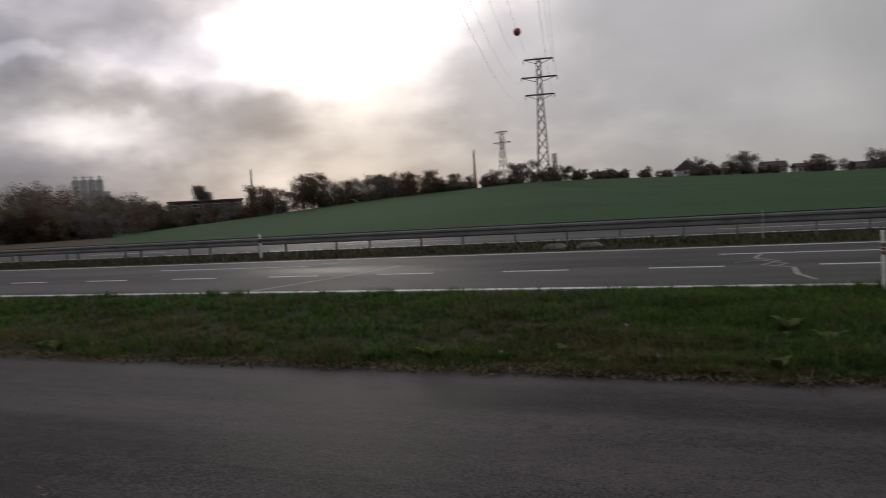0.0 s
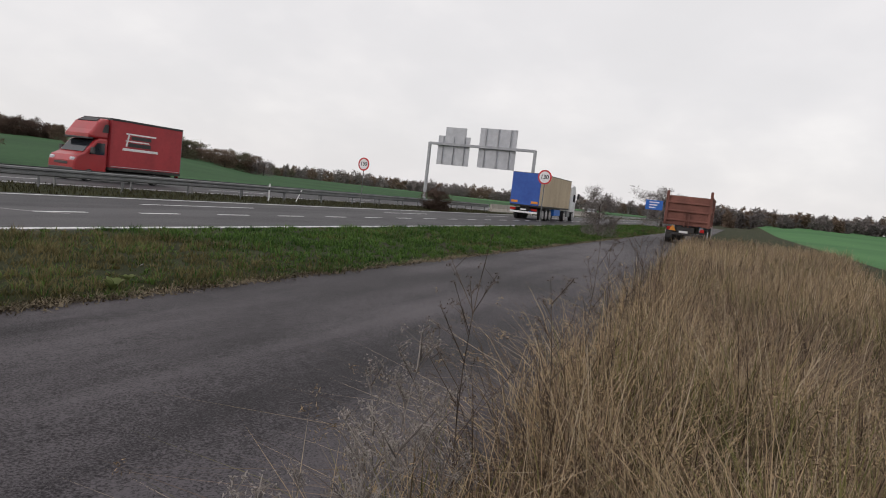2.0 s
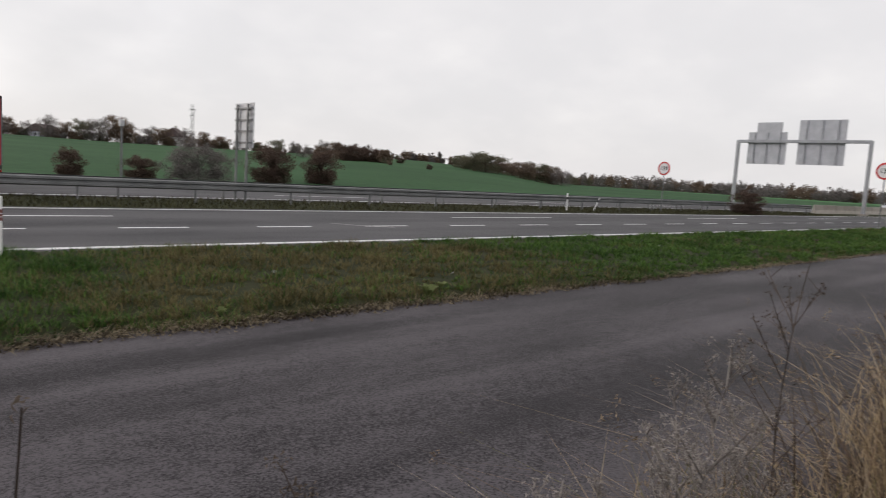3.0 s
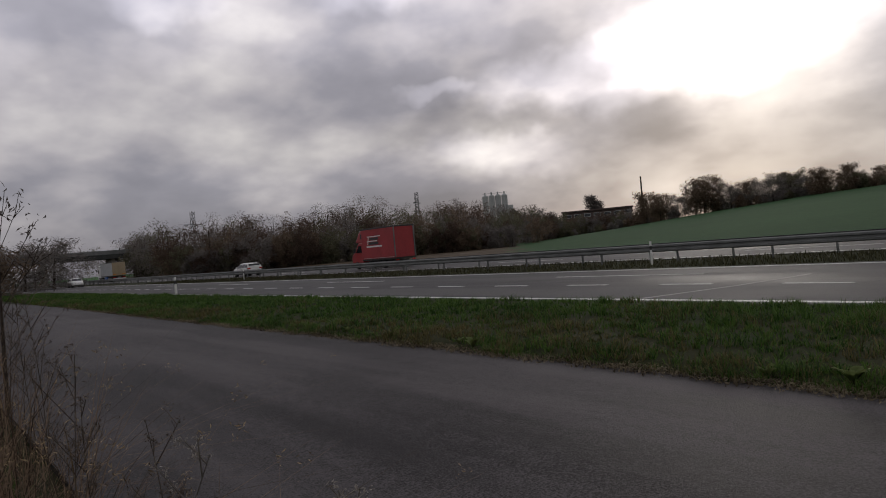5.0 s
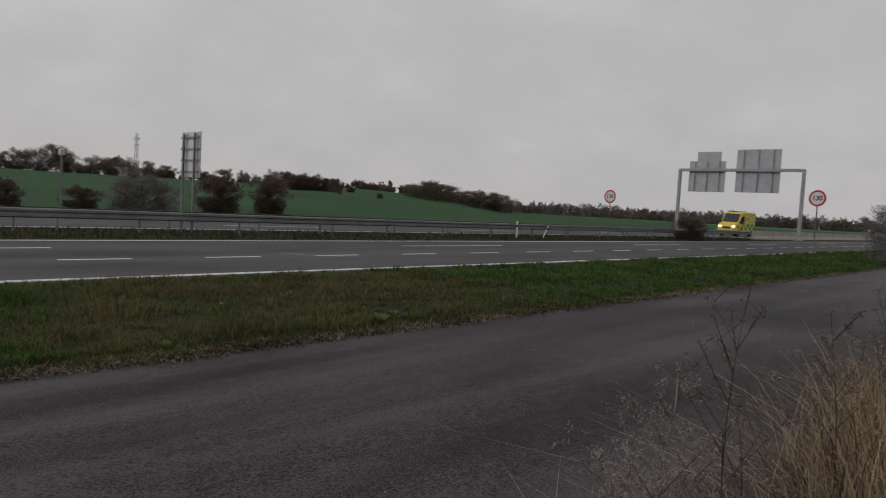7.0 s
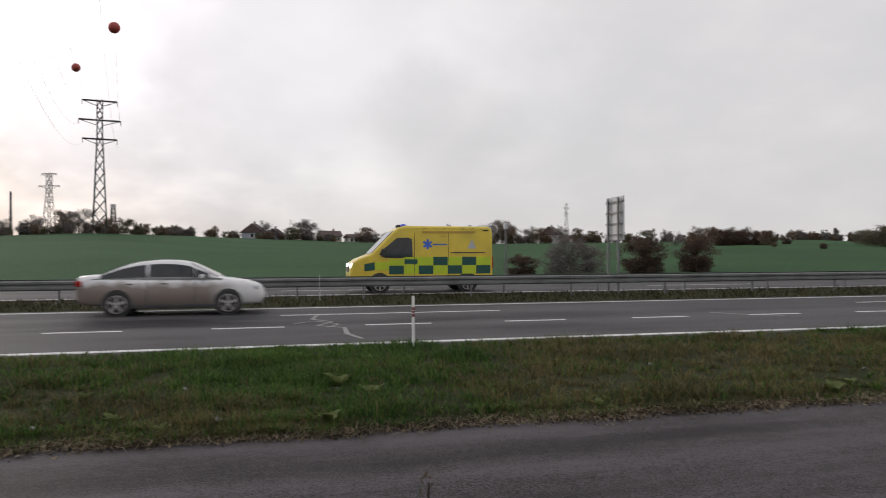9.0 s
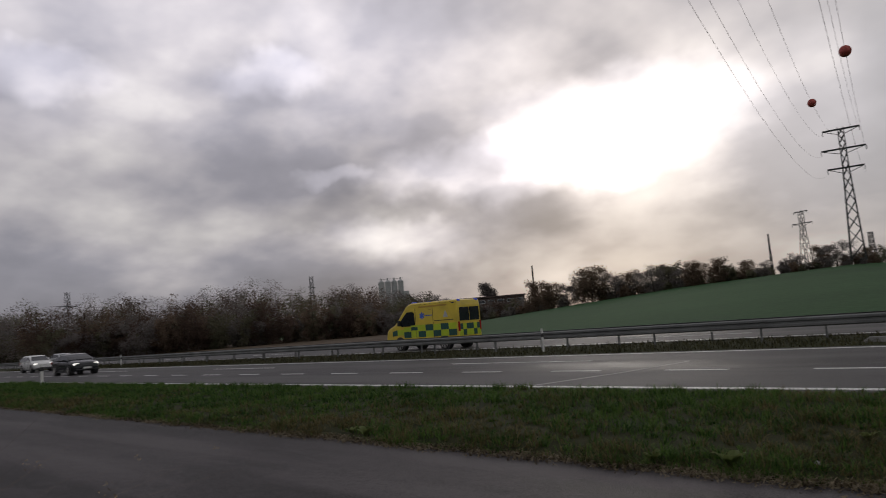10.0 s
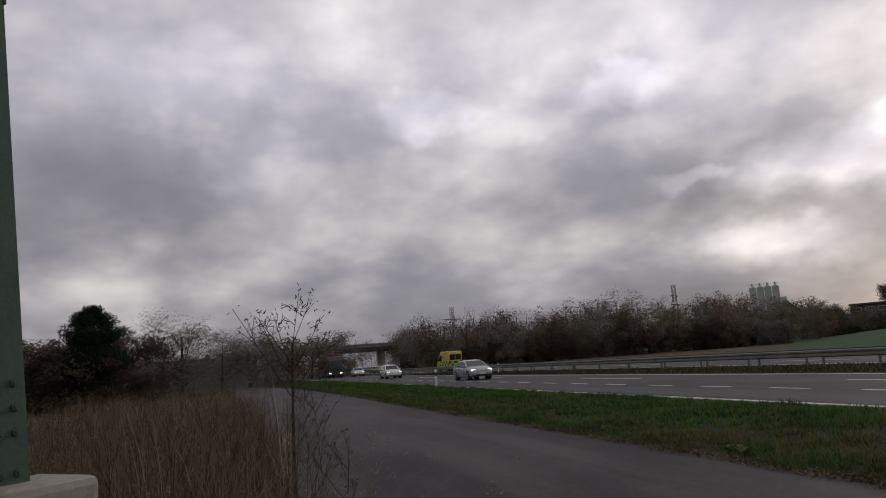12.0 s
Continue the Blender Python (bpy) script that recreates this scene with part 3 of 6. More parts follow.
def gantry():
    g = thing("sign_gantry", "grey steel sign gantry over the far carriageway with two sign backs", "sign gantry", pose(81, 0, 0))
    for y in (23.0, 36.8):
        part("leg", box(B(), (0, y, 3.8), (0.34, 0.34, 7.7), 0.03), M["grey_steel"], g)
        part("base_plate", box(B(), (0, y, 0.05), (0.8, 0.8, 0.24), 0.02), M["concrete"], g)
    part("crossbeam", box(B(), (0, 29.9, 7.55), (0.3, 13.9, 0.34), 0.03), M["grey_steel"], g)

    def panel(y0, y1, z0, z1, extra, label):
        p = part("sign_panel", box(B(), (0.32, (y0 + y1) / 2, (z0 + z1) / 2), (0.06, y1 - y0, z1 - z0), 0.01), M["sign_back"], g, label)
        n = 3
        for k in range(n):
            y = y0 + (y1 - y0) * (k + 0.5) / n
            part("stiffener", box(B(), (0.22, y, (z0 + z1) / 2), (0.1, 0.1, z1 - z0 - 0.1)), M["grey_steel"], p)
        for q in extra:
            part("sign_top", box(B(), (0.32, (q[0] + q[1]) / 2, z1 + q[2] / 2), (0.06, q[1] - q[0], q[2] - 0.01)), M["sign_back"], p)
        return p

    panel(25.5, 30.3, 5.05, 9.9, (), "bare metal back of a large direction sign")
    panel(31.5, 35.8, 5.0, 8.6, ((32.1, 34.9, 1.1),), "bare metal back of a stepped direction sign")


gantry()


def direction_board(x, y0, y1, z0, z1, label):
    s = thing("direction_board", label, "road sign")
    for y in (y0 + 0.3, y1 - 0.3):
        b = ground_z(x, y)
        part("post", box(B(), (x - 0.1, y, (b + z1) / 2 - 0.2), (0.07, 0.07, z1 - b + 0.3)), M["steel"], s)
    part("panel", box(B(), (x, (y0 + y1) / 2, (z0 + z1) / 2), (0.05, y1 - y0, z1 - z0), 0.01), M["sign_back"], s)
    for k in range(4):
        part("rail", box(B(), (x - 0.06, (y0 + y1) / 2, z0 + (z1 - z0) * (k + 0.5) / 4), (0.05, y1 - y0 - 0.1, 0.07)), M["steel"], s)


direction_board(13.1, 24.92, 26.38, 2.13, 3.88, "grey metal back of a road sign on two posts")


def blue_sign(az, r):
    p = at_az(az, r, 0)
    s = thing("blue_direction_sign", "blue motorway sign with pale unreadable lines on two posts", "road sign", pose(p.x, p.y, 0))
    zc = z_at(r, 0.82)
    part("panel", box(B(), (0, 0, zc), (0.06, 2.1, 1.2), 0.02), M["blue_sign"], s)
    for k in range(3):
        part("bar", box(B(), (-0.034, 0.1 * k, zc + 0.33 - 0.33 * k), (0.008, 1.2 - 0.2 * k, 0.14)), M["white"], s)
    for y in (-0.7, 0.7):
        part("post", box(B(), (0.08, y, zc / 2), (0.08, 0.08, zc)), M["steel"], s)


blue_sign(-83.9, 92)


def delineator(x, y, h, lean, label, bands, w=0.042, mat="white"):
    d = thing("delineator_post", label, "marker post", pose(x, y, -0.03, lean, 0, 0), group="roadside marker posts")
    part("post", box(B(), (0, 0, h / 2), (w, w, h), 0.006), M[mat], d)
    for z, hh, c in bands:
        part("band", box(B(), (0, 0, z), (w + 0.006, w + 0.006, hh), 0.003), M[c], d)
    return d


M["dull_red"] = surf("worn_red_foil", (0.10, 0.03, 0.03), (0.20, 0.06, 0.05), scale=20, rough=0.6, bscale=60)
RB = [(0.60, 0.05, "dull_red"), (0.655, 0.04, "dull_red"), (0.71, 0.05, "dull_red")]
BB = [(0.70, 0.16, "black")]
delineator(2.14, 11.35, 0.92, 0, "thin white marker pole with red bands in the verge", RB)
delineator(1.3, 24.2, 0.95, 0, "thin grey marker pole before the guardrail", [], 0.026, "sign_back")
delineator(32.3, 24.2, 0.98, 0, "white marker post before the guardrail", BB, 0.07)
d = delineator(35.0, 24.2, 0.95, 0, "leaning white marker post before the guardrail", BB)
d.matrix_basis = pose(34.9, 24.2, -0.03, 0, 36, 0)
delineator(-39.6, 11.3, 1.12, 0, "white marker post with a black band at the road edge", [(0.85, 0.2, "black")], 0.11)
delineator(-17.8, 24.2, 0.98, 0, "white marker post before the guardrail", BB, 0.07)
delineator(-63, 24.2, 0.98, 0, "white marker post before the guardrail", BB, 0.07)


def camera_pole(x, y):
    p = thing("detector_pole", "slim grey pole with a small box at its top", "pole", pose(x, y, ground_z(x, y)))
    part("mast", rod(B(), (0, 0, -0.1), (0, 0, 3.2), 0.07, 0.05), M["steel"], p)
    part("housing", box(B(), (0, 0, 3.3), (0.22, 0.28, 0.34), 0.03), M["sign_back"], p)


camera_pole(12.9, 39.0)


def headwall(x, y):
    h = thing("drain_headwall", "small concrete drain headwall in the middle strip", "drain", pose(x, y, 0))
    part("wall", prism(B(), [(-0.45, -0.1), (0.45, -0.1), (0.45, 0.02), (0.25, 0.14), (-0.25, 0.14), (-0.45, 0.02)], -0.07, 0.07, 0.012), M["sealant"], h)
    part("apron", box(B(), (0, -0.2, -0.04), (0.5, 0.25, 0.05), 0.01), M["soil"], h)


headwall(-5.2, 23.4)
headwall(-4.0, 23.3)


def crash_terminal():
    t = thing("barrier_wall", "pale concrete barrier wall behind the end of the guardrail", "barrier")
    for k in range(12):
        o = part("barrier_block", prism(B(), [(-0.3, -0.05), (0.3, -0.05), (0.24, 0.1), (0.1, 0.35), (0.08, 0.85), (-0.08, 0.85), (-0.1, 0.35), (-0.24, 0.1)], -2.95, 2.95, 0.02), M["concrete"], t)
        o.matrix_basis = pose(77 + 6 * k, 25.4, 0, 0, 0, 90)


crash_terminal()


# ---- pylons and wires ----
def pylon(pos, yaw, H, hb, ht, arms, mat, label, thick=1.0, own_legs=False, panels=9, nodes=None, inset=0.0):
    p = thing("pylon", label, "pylon", Matrix.Translation(pos) @ pose(0, 0, 0, 0, 0, yaw))

    def half(z):
        return hb + (ht - hb) * min(z / (H * 0.72), 1.0)

    def corner(z, i, back=0.0):
        h = half(z) - back
        return Vector((h * (1, -1, -1, 1)[i], h * (1, 1, -1, -1)[i], z))

    cut = H * 0.72
    for i in range(4):
        if not own_legs:
            bm = B()
            rod(bm, corner(-0.2, i), corner(cut, i), 0.10 * thick, 0.08 * thick, 6)
            rod(bm, corner(cut, i), corner(H, i), 0.08 * thick, 0.05 * thick, 6)
            part("leg", bm, mat, p)
        else:
            angle_leg(p, corner(-0.2, i), corner(cut, i), i, mat)
            part("upper_leg", rod(B(), corner(cut, i), corner(H, i), 0.09, 0.07, 6), mat, p)
    zs = nodes or [H * (1 - (1 - k / panels) ** 1.25) for k in range(panels + 1)]
    for i in range(4):
        bm = B()
        for a, b in zip(zs, zs[1:]):
            rod(bm, corner(a, i, inset), corner(b, (i + 1) % 4, inset), 0.045 * thick, None, 4)
            rod(bm, corner(a, (i + 1) % 4, inset), corner(b, i, inset), 0.045 * thick, None, 4)
        part("bracing", bm, mat, p)
    for z, w in arms:
        bm = B()
        h = half(z)
        for s in (-1, 1):
            for yy in (-h, h):
                rod(bm, (s * h, yy, z), (s * w, 0, z + 0.1), 0.07 * thick, None, 5)
            rod(bm, (s * h, 0, z - 1.1), (s * w, 0, z), 0.05 * thick, None, 5)
        box(bm, (0, 0, z), (2 * w, 0.18 * thick, 0.2 * thick))
        part("crossarm", bm, mat, p)
        for s in (-1, 1):
            bm = B()
            rod(bm, (s * w, 0, z), (s * w, 0, z - 1.0), 0.03, None, 5)
            for k in range(5):
                rod(bm, (s * w, 0, z - 0.25 - 0.15 * k), (s * w, 0, z - 0.31 - 0.15 * k), 0.10 * thick, 0.04, 8)
            part("insulator", bm, M["shade_dark"], p)
    return p


def angle_leg(parent, a, b, i, mat):
    """An angle-iron leg: its flanges run along the two faces of the tower, with bolted splices near the foot."""
    up = (b - a).normalized()
    sx, sy = (1, -1, -1, 1)[i], (1, 1, -1, -1)[i]
    ex = Vector((-sx, 0, 0))
    ex = (ex - up * ex.dot(up)).normalized()
    ey = Vector((0, -sy, 0))
    ey = (ey - up * ey.dot(up)).normalized()
    L = (b - a).length
    w, t = 0.205, 0.022
    prof = [(0, 0), (w, 0), (w, t), (t, t), (t, w), (0, w)]

    def at(x, y, z):
        return a + ex * x + ey * y + up * z

    bm = B()
    lo = [bm.verts.new(at(x, y, 0)) for x, y in prof]
    hi = [bm.verts.new(at(x, y, L)) for x, y in prof]
    bm.faces.new(lo[::-1])
    bm.faces.new(hi)
    for k in range(6):
        bm.faces.new((lo[k], lo[(k + 1) % 6], hi[(k + 1) % 6], hi[k]))
    bmesh.ops.recalc_face_normals(bm, faces=bm.faces)
    leg = part("leg", bm, mat, parent, "green painted angle-steel leg")
    cover = B()
    box(cover, (0, 0, 0), (w + 0.012, 0.012, 0.42))
    bmesh.ops.transform(cover, matrix=Matrix.Translation(at(w / 2, -0.007, 3.35)) @ Matrix((ex, ey, up)).transposed().to_4x4(), verts=cover.verts)
    bmesh.ops.recalc_face_normals(cover, faces=cover.faces)
    part("splice_plate", cover, mat, leg)
    for z in (0.32, 0.45, 0.66, 0.79, 0.92):
        for u in (0.065, 0.15):
            for p, q in ((at(u, -0.03, z), at(u, 0.0, z)), (at(-0.03, u, z), at(0.0, u, z))):
                bb = B()
                rod(bb, p, p.lerp(q, 0.45), 0.013, None, 6)
                rod(bb, p.lerp(q, 0.4), q, 0.024, None, 6)
                part("bolt", bb, mat, leg)
    return leg


FAR = at_az(13.1, 168, z_at(168, 2.1))
NEAR_YAW = 45.0
NEAR = Vector((-4.37 - 1.9 * (math.cos(radians(NEAR_YAW)) - math.sin(radians(NEAR_YAW))), -1.04 - 1.9 * (math.cos(radians(NEAR_YAW)) + math.sin(radians(NEAR_YAW))), 0.9))
line_yaw = math.degrees(math.atan2(-(FAR - NEAR).x, (FAR - NEAR).y))
near_pylon = pylon(NEAR, NEAR_YAW, 30.6, 1.9, 0.85, ((21.6, 3.6), (25.6, 4.2), (29.6, 3.5)), M["pylon_green"], "green painted lattice power pylon with bolted angle-steel legs", own_legs=True, inset=0.11, nodes=[0.45, 1.5, 2.95, 4.6, 6.6, 9.0, 12.0, 15.0, 18.0, 21.0, 24.0, 27.0, 30.6])
far_pylon = pylon(FAR, line_yaw, 27.9, 1.35, 0.55, ((19.3, 3.4), (23.4, 4.15), (27.6, 3.45)), M["shade_dark"], "dark lattice power pylon with three crossarms on the field", panels=11, thick=1.5)
for i in range(4):
    c = Vector((1.87 * (1, -1, -1, 1)[i], 1.87 * (1, 1, -1, -1)[i], -0.35))
    part("footing", box(B(), c, (0.54, 0.54, 1.08), 0.05), M["concrete"], near_pylon, "pale concrete footing")
    p, q = ((1, 1), (-1, 1), (-1, -1), (1, -1), (1, 1))[i:i + 2]
    part("foot_strut", rod(B(), (1.77 * p[0], 1.77 * p[1], 0.52), (1.77 * q[0], 1.77 * q[1], 0.52), 0.055, None, 4), M["pylon_green"], near_pylon)


def wire_pts(a, b, sag, n=40):
    return [a.lerp(b, k / n) - Vector((0, 0, 4 * sag * (k / n) * (1 - k / n))) for k in range(n + 1)]


def wires():
    side = Vector((math.cos(radians(line_yaw)), math.sin(radians(line_yaw)), 0))
    runs = [(0.0, NEAR.z + 30.6, FAR.z + 27.9, 1.0)]
    for (zn, wn), (zf, wf) in zip(((20.6, 3.6), (24.6, 4.2), (28.6, 3.5)), ((18.3, 3.4), (22.4, 4.15), (26.6, 3.45))):
        for s in (-1, 1):
            runs.append((s * wn, NEAR.z + zn, FAR.z + zf, 0.5 if s < 0 else 1.0))
    for off, za, zb, k in runs:
        a, b = Vector((NEAR.x, NEAR.y, za)) + side * off * k, Vector((FAR.x, FAR.y, zb)) + side * off
        pts = wire_pts(a, b, 6.9 if off else 11.0)
        bm = B()
        for p, q in zip(pts, pts[1:]):
            rod(bm, p, q, 0.013, None, 4)
        tagged(part("power_line", bm, M["wire"]), "thin overhead power line sagging across the motorway", "power line", group="overhead lines")
    a, b = Vector((NEAR.x, NEAR.y, NEAR.z + 30.6)), Vector((FAR.x, FAR.y, FAR.z + 27.9))
    spots = [a.lerp(b, s) - Vector((0, 0, 4 * 11.0 * s * (1 - s))) for s in (0.32, 0.53)]
    a, b = Vector((NEAR.x, NEAR.y, NEAR.z + 24.6)) + side * 4.2, Vector((FAR.x, FAR.y, FAR.z + 22.4)) + side * 4.15
    s = 0.393
    spots.append(a.lerp(b, s) - Vector((0, 0, 4 * 6.9 * s * (1 - s))))
    for c in spots:
        t = thing("warning_ball", "faded red aircraft warning ball clamped on the overhead line", "warning ball", Matrix.Translation(c), group="aircraft warning balls")
        bm = B()
        bmesh.ops.create_uvsphere(bm, u_segments=24, v_segments=14, radius=0.47)
        for f in bm.faces:
            f.smooth = True
        part("shell", bm, M["ball"], t)
        bm = B()
        bmesh.ops.create_cone(bm, cap_ends=True, segments=24, radius1=0.485, radius2=0.485, depth=0.05, matrix=pose(0, 0, 0, 90, 0, 0))
        part("flange", bm, M["ball"], t)


wires()


def far_mast(az, r, el, w, label, arms=(), thick=1.5):
    p = at_az(az, r)
    H = z_at(r, el) - p.z
    pylon(p, -az, H, w, w * 0.35, arms, M["shade_dark"], label, thick=thick, panels=8)


far_mast(16.36, 330, 6.0, 2.4, "far lattice pylon behind the trees", ((26, 4.5), (31, 3.2)))
far_mast(72.4, 420, 4.3, 2.6, "far lattice pylon above the wood", ((27, 6.0), (22, 6.5)))
far_mast(54.7, 420, 4.5, 2.6, "far lattice pylon above the wood", ((30, 6.0), (25, 6.5)))
far_mast(-23.2, 300, 4.2, 0.9, "slim lattice mast on the hill", ((16, 1.6), (13.5, 1.4)), 0.7)
far_mast(36.65, 300, 4.0, 0.55, "thin lattice mast beside the trees")
far_mast(18.7, 300, 4.6, 0.5, "thin lattice mast behind the trees")
far_mast(12.2, 260, 3.9, 1.6, "low lattice portal behind the pylon", ((7.5, 3.2), (5.5, 3.4)))


# ---- buildings ----
def house(az, r, w, d, hw, hr, turn, wall, label, wins=3):
    p = at_az(az, r)
    h = thing("house", label, "house", Matrix.Translation(p - Vector((0, 0, 0.3))) @ pose(0, 0, 0, 0, 0, turn - az))
    part("wall", box(B(), (0, 0, hw / 2), (w, d, hw)), wall, h)
    rf = prism(B(), [(-d / 2 - 0.5, hw - 0.25), (d / 2 + 0.5, hw - 0.25), (d / 2 + 0.3, hw + 0.1), (0, hw + hr), (-d / 2 - 0.3, hw + 0.1)], -w / 2 - 0.4, w / 2 + 0.4)
    bmesh.ops.transform(rf, matrix=pose(0, 0, 0, 0, 0, 90), verts=rf.verts)
    r_ = part("roof", rf, M["roof"], h)
    part("chimney", box(B(), (w * 0.2, 0.3, hw + hr + 0.1), (0.7, 0.6, 1.4)), M["concrete"], r_)
    for k in range(wins):
        x = -w / 2 + w * (k + 0.5) / wins
        wn = part("window", box(B(), (x, -d / 2 - 0.02, hw * 0.55), (1.3, 0.12, 1.4)), M["white"], h)
        part("pane", box(B(), (x, -d / 2 - 0.07, hw * 0.55), (1.05, 0.06, 1.15)), M["window"], wn)
    for s in (-1, 1):
        wn = part("window", box(B(), (s * (w / 2 + 0.02), 0, hw * 0.6), (0.12, 1.3, 1.4)), M["white"], h)
        part("pane", box(B(), (s * (w / 2 + 0.07), 0, hw * 0.6), (0.06, 1.05, 1.15)), M["window"], wn)


house(-3.9, 262, 7.5, 6, 2.6, 2.0, 8, M["plaster_yellow"], "yellow rendered house with a dark hipped tile roof")
house(-5.8, 262, 5, 6, 2.3, 1.2, 8, M["plaster_white"], "pale house wing with a low dark roof")
house(2.0, 250, 7, 7, 3.0, 3.0, 80, M["plaster_grey"], "grey gabled house with a steep dark roof")
house(0.4, 255, 5, 5, 2.4, 2.2, 70, M["plaster_grey"], "small dark roofed house among the trees")
house(-0.8, 246, 4, 4, 1.8, 0.8, 0, M["plaster_white"], "pale flat shed at the field edge", 1)
house(-22.0, 275, 7, 7, 4.0, 3.2, 30, M["plaster_white"], "white house with a dark roof under the mast")
house(-9.8, 290, 10, 7, 2.0, 2.0, 5, M["plaster_grey"], "low grey house with a dark roof")
house(-13.3, 290, 8, 8, 3.0, 2.6, 25, M["plaster_grey"], "grey house with a dark roof among trees")
house(8.0, 215, 3.5, 3, 2.0, 1.0, 0, M["plaster_white"], "small pale hut at the field edge", 1)
house(30.3, 215, 4, 3, 1.6, 0.7, 10, M["plaster_white"], "small white shed below the trees", 1)


def silo_plant():
    r = 340
    p = at_az(48.2, r, 0)
    base, top = z_at(r, 1.2), z_at(r, 3.75)
    s = thing("concrete_plant", "pale grey batching plant with a row of silos", "silo plant", Matrix.Translation((p.x, p.y, 0)) @ pose(0, 0, 0, 0, 0, 48.2))
    part("wall", box(B(), (0, 0, base / 2 - 1), (12, 8, base + 2)), M["concrete"], s)
    for k in range(4):
        bm = B()
        x = -5.2 + 3.1 * k
        rod(bm, (x, 0, base), (x, 0, top - 0.8), 1.45, None, 20)
        rod(bm, (x, 0, top - 0.8), (x, 0, top), 1.45, 0.5, 20)
        rod(bm, (x, 0, top), (x, 0, top + 1.1), 0.35, None, 8)
        part("silo", bm, M["silo"], s, "tall pale silo")
    part("mixer_house", box(B(), (6.6, 0, base + (top - base) * 0.3), (2.6, 6, (top - base) * 0.62), 0.1), M["silo"], s)
    part("railing", box(B(), (-0.5, -1.7, top + 0.5), (12.2, 0.1, 0.12)), M["steel"], s)
    bm = B()
    rod(bm, (7.5, 0, base + 7), (16, 0, base - 1), 0.7, None, 6)
    part("conveyor", bm, M["shade_dark"], s)
    part("hopper", box(B(), (18, 0, base + 1.0), (6, 4, 2.6), 0.3), M["plaster_white"], s)


silo_plant()


def long_shed():
    r = 300
    p = at_az(40.2, r, 0)
    z0, z1 = z_at(r, 0.6), z_at(r, 1.75)
    s = thing("industrial_shed", "long low industrial shed with a brown roof", "shed", Matrix.Translation((p.x, p.y, 0)) @ pose(0, 0, 0, 0, 0, 40.2))
    part("wall", box(B(), (0, 0, (z0 + z1) / 2 - 4), (28, 12, z1 - z0 + 6.5)), M["roof"], s)
    part("roof", box(B(), (0, 0, z1 - 0.3), (29, 13, 0.6), 0.05), M["roof"], s)
    for k in range(7):
        wn = part("window", box(B(), (-12 + 4 * k, -6.05, z1 - 2.2), (2.8, 0.2, 1.4)), M["sign_back"], s)
        part("pane", box(B(), (-12 + 4 * k, -6.13, z1 - 2.2), (2.5, 0.1, 1.1)), M["window"], wn)


long_shed()


def overpass():
    b = thing("overpass", "low concrete road bridge across the motorway", "bridge", pose(-190, 0, 0))
    # deck colour is near-black to paint in the shade of its underside
    part("deck", box(B(), (0, 26, 6.0), (9, 60, 1.1), 0.05), M["shade_dark"], b, "bridge deck coloured dark for its shaded underside")
    for y in (9.5, 24, 39):
        part("pier", box(B(), (0, y, 2.7), (6, 1.0, 5.6), 0.05), M["concrete"], b)
    for x in (-4.4, 4.4):
        part("parapet", box(B(), (x, 26, 7.0), (0.15, 60, 1.0)), M["steel"], b)
    for y, s in ((2, 1), (50, -1)):
        bm = B()
        prism(bm, [(-9, -0.2), (9, -0.2), (5, 6.4), (-5, 6.4)], -14, 14)
        o = part("embankment", bm, M["soil"], b)
        o.location = (0, y - s * 10, 0)


overpass()


# ---- trees ----
def tri_cloud(centers, size, count, spread, seed, long=0.0):
    """Small random leaves or twigs round the given centres, as vertices and triangles."""
    g = np.random.default_rng(seed)
    c = np.repeat(np.asarray(centers), count, axis=0)
    c = c + np.clip(g.normal(0, 1, c.shape), -1.5, 1.5) * spread
    a = g.normal(0, 1, c.shape)
    a /= np.linalg.norm(a, axis=1)[:, None]
    b = g.normal(0, 1, c.shape)
    b -= (b * a).sum(1)[:, None] * a
    b /= np.linalg.norm(b, axis=1)[:, None]
    s = size * g.uniform(0.6, 1.4, (len(c), 1))
    v = np.stack([c - a * s * (1 + long) - b * s * 0.5, c - a * s * (1 + long) * 0.2 + b * s * (0.7 - 0.45 * min(long, 1)), c + a * s * (1 + long)], 1).reshape(-1, 3)
    f = np.arange(len(v)).reshape(-1, 3)
    return v, f


def branch_net(h, seed, spread=0.42, low=0.22, n=13, up=0.5):
    """Trunk and limbs: a list of (start, end, radius, radius) and the tips."""
    g = random.Random(seed)
    segs, tips = [], []
    top = Vector((g.uniform(-.05, .05) * h, g.uniform(-.05, .05) * h, h * 0.72))
    r0 = h * 0.022
    segs.append((Vector((0, 0, -0.2)), top * 0.45, r0, r0 * 0.75))
    segs.append((top * 0.45, top, r0 * 0.75, r0 * 0.25))
    for k in range(n):
        u = low + (1 - low) * (k + g.random()) / n
        s = top * u
        a = k * 2.4 + g.uniform(-.5, .5)
        L = h * spread * (1.05 - 0.55 * u) * g.uniform(0.75, 1.2)
        e = s + Vector((math.cos(a) * L, math.sin(a) * L, L * up * g.uniform(0.7, 1.6)))
        segs.append((s, e, r0 * 0.4 * (1.1 - u), r0 * 0.12))
        tips.append(e)
        for j in range(4):
            w = g.uniform(0.35, 1.0)
            q = s.lerp(e, w)
            d = Vector((g.uniform(-1, 1), g.uniform(-1, 1), g.uniform(-.1, 1.1))).normalized() * L * g.uniform(0.35, 0.6)
            segs.append((q, q + d, r0 * 0.14, r0 * 0.05))
            tips.append(q + d)
            tips.append(q + d * 0.6)
    return segs, tips


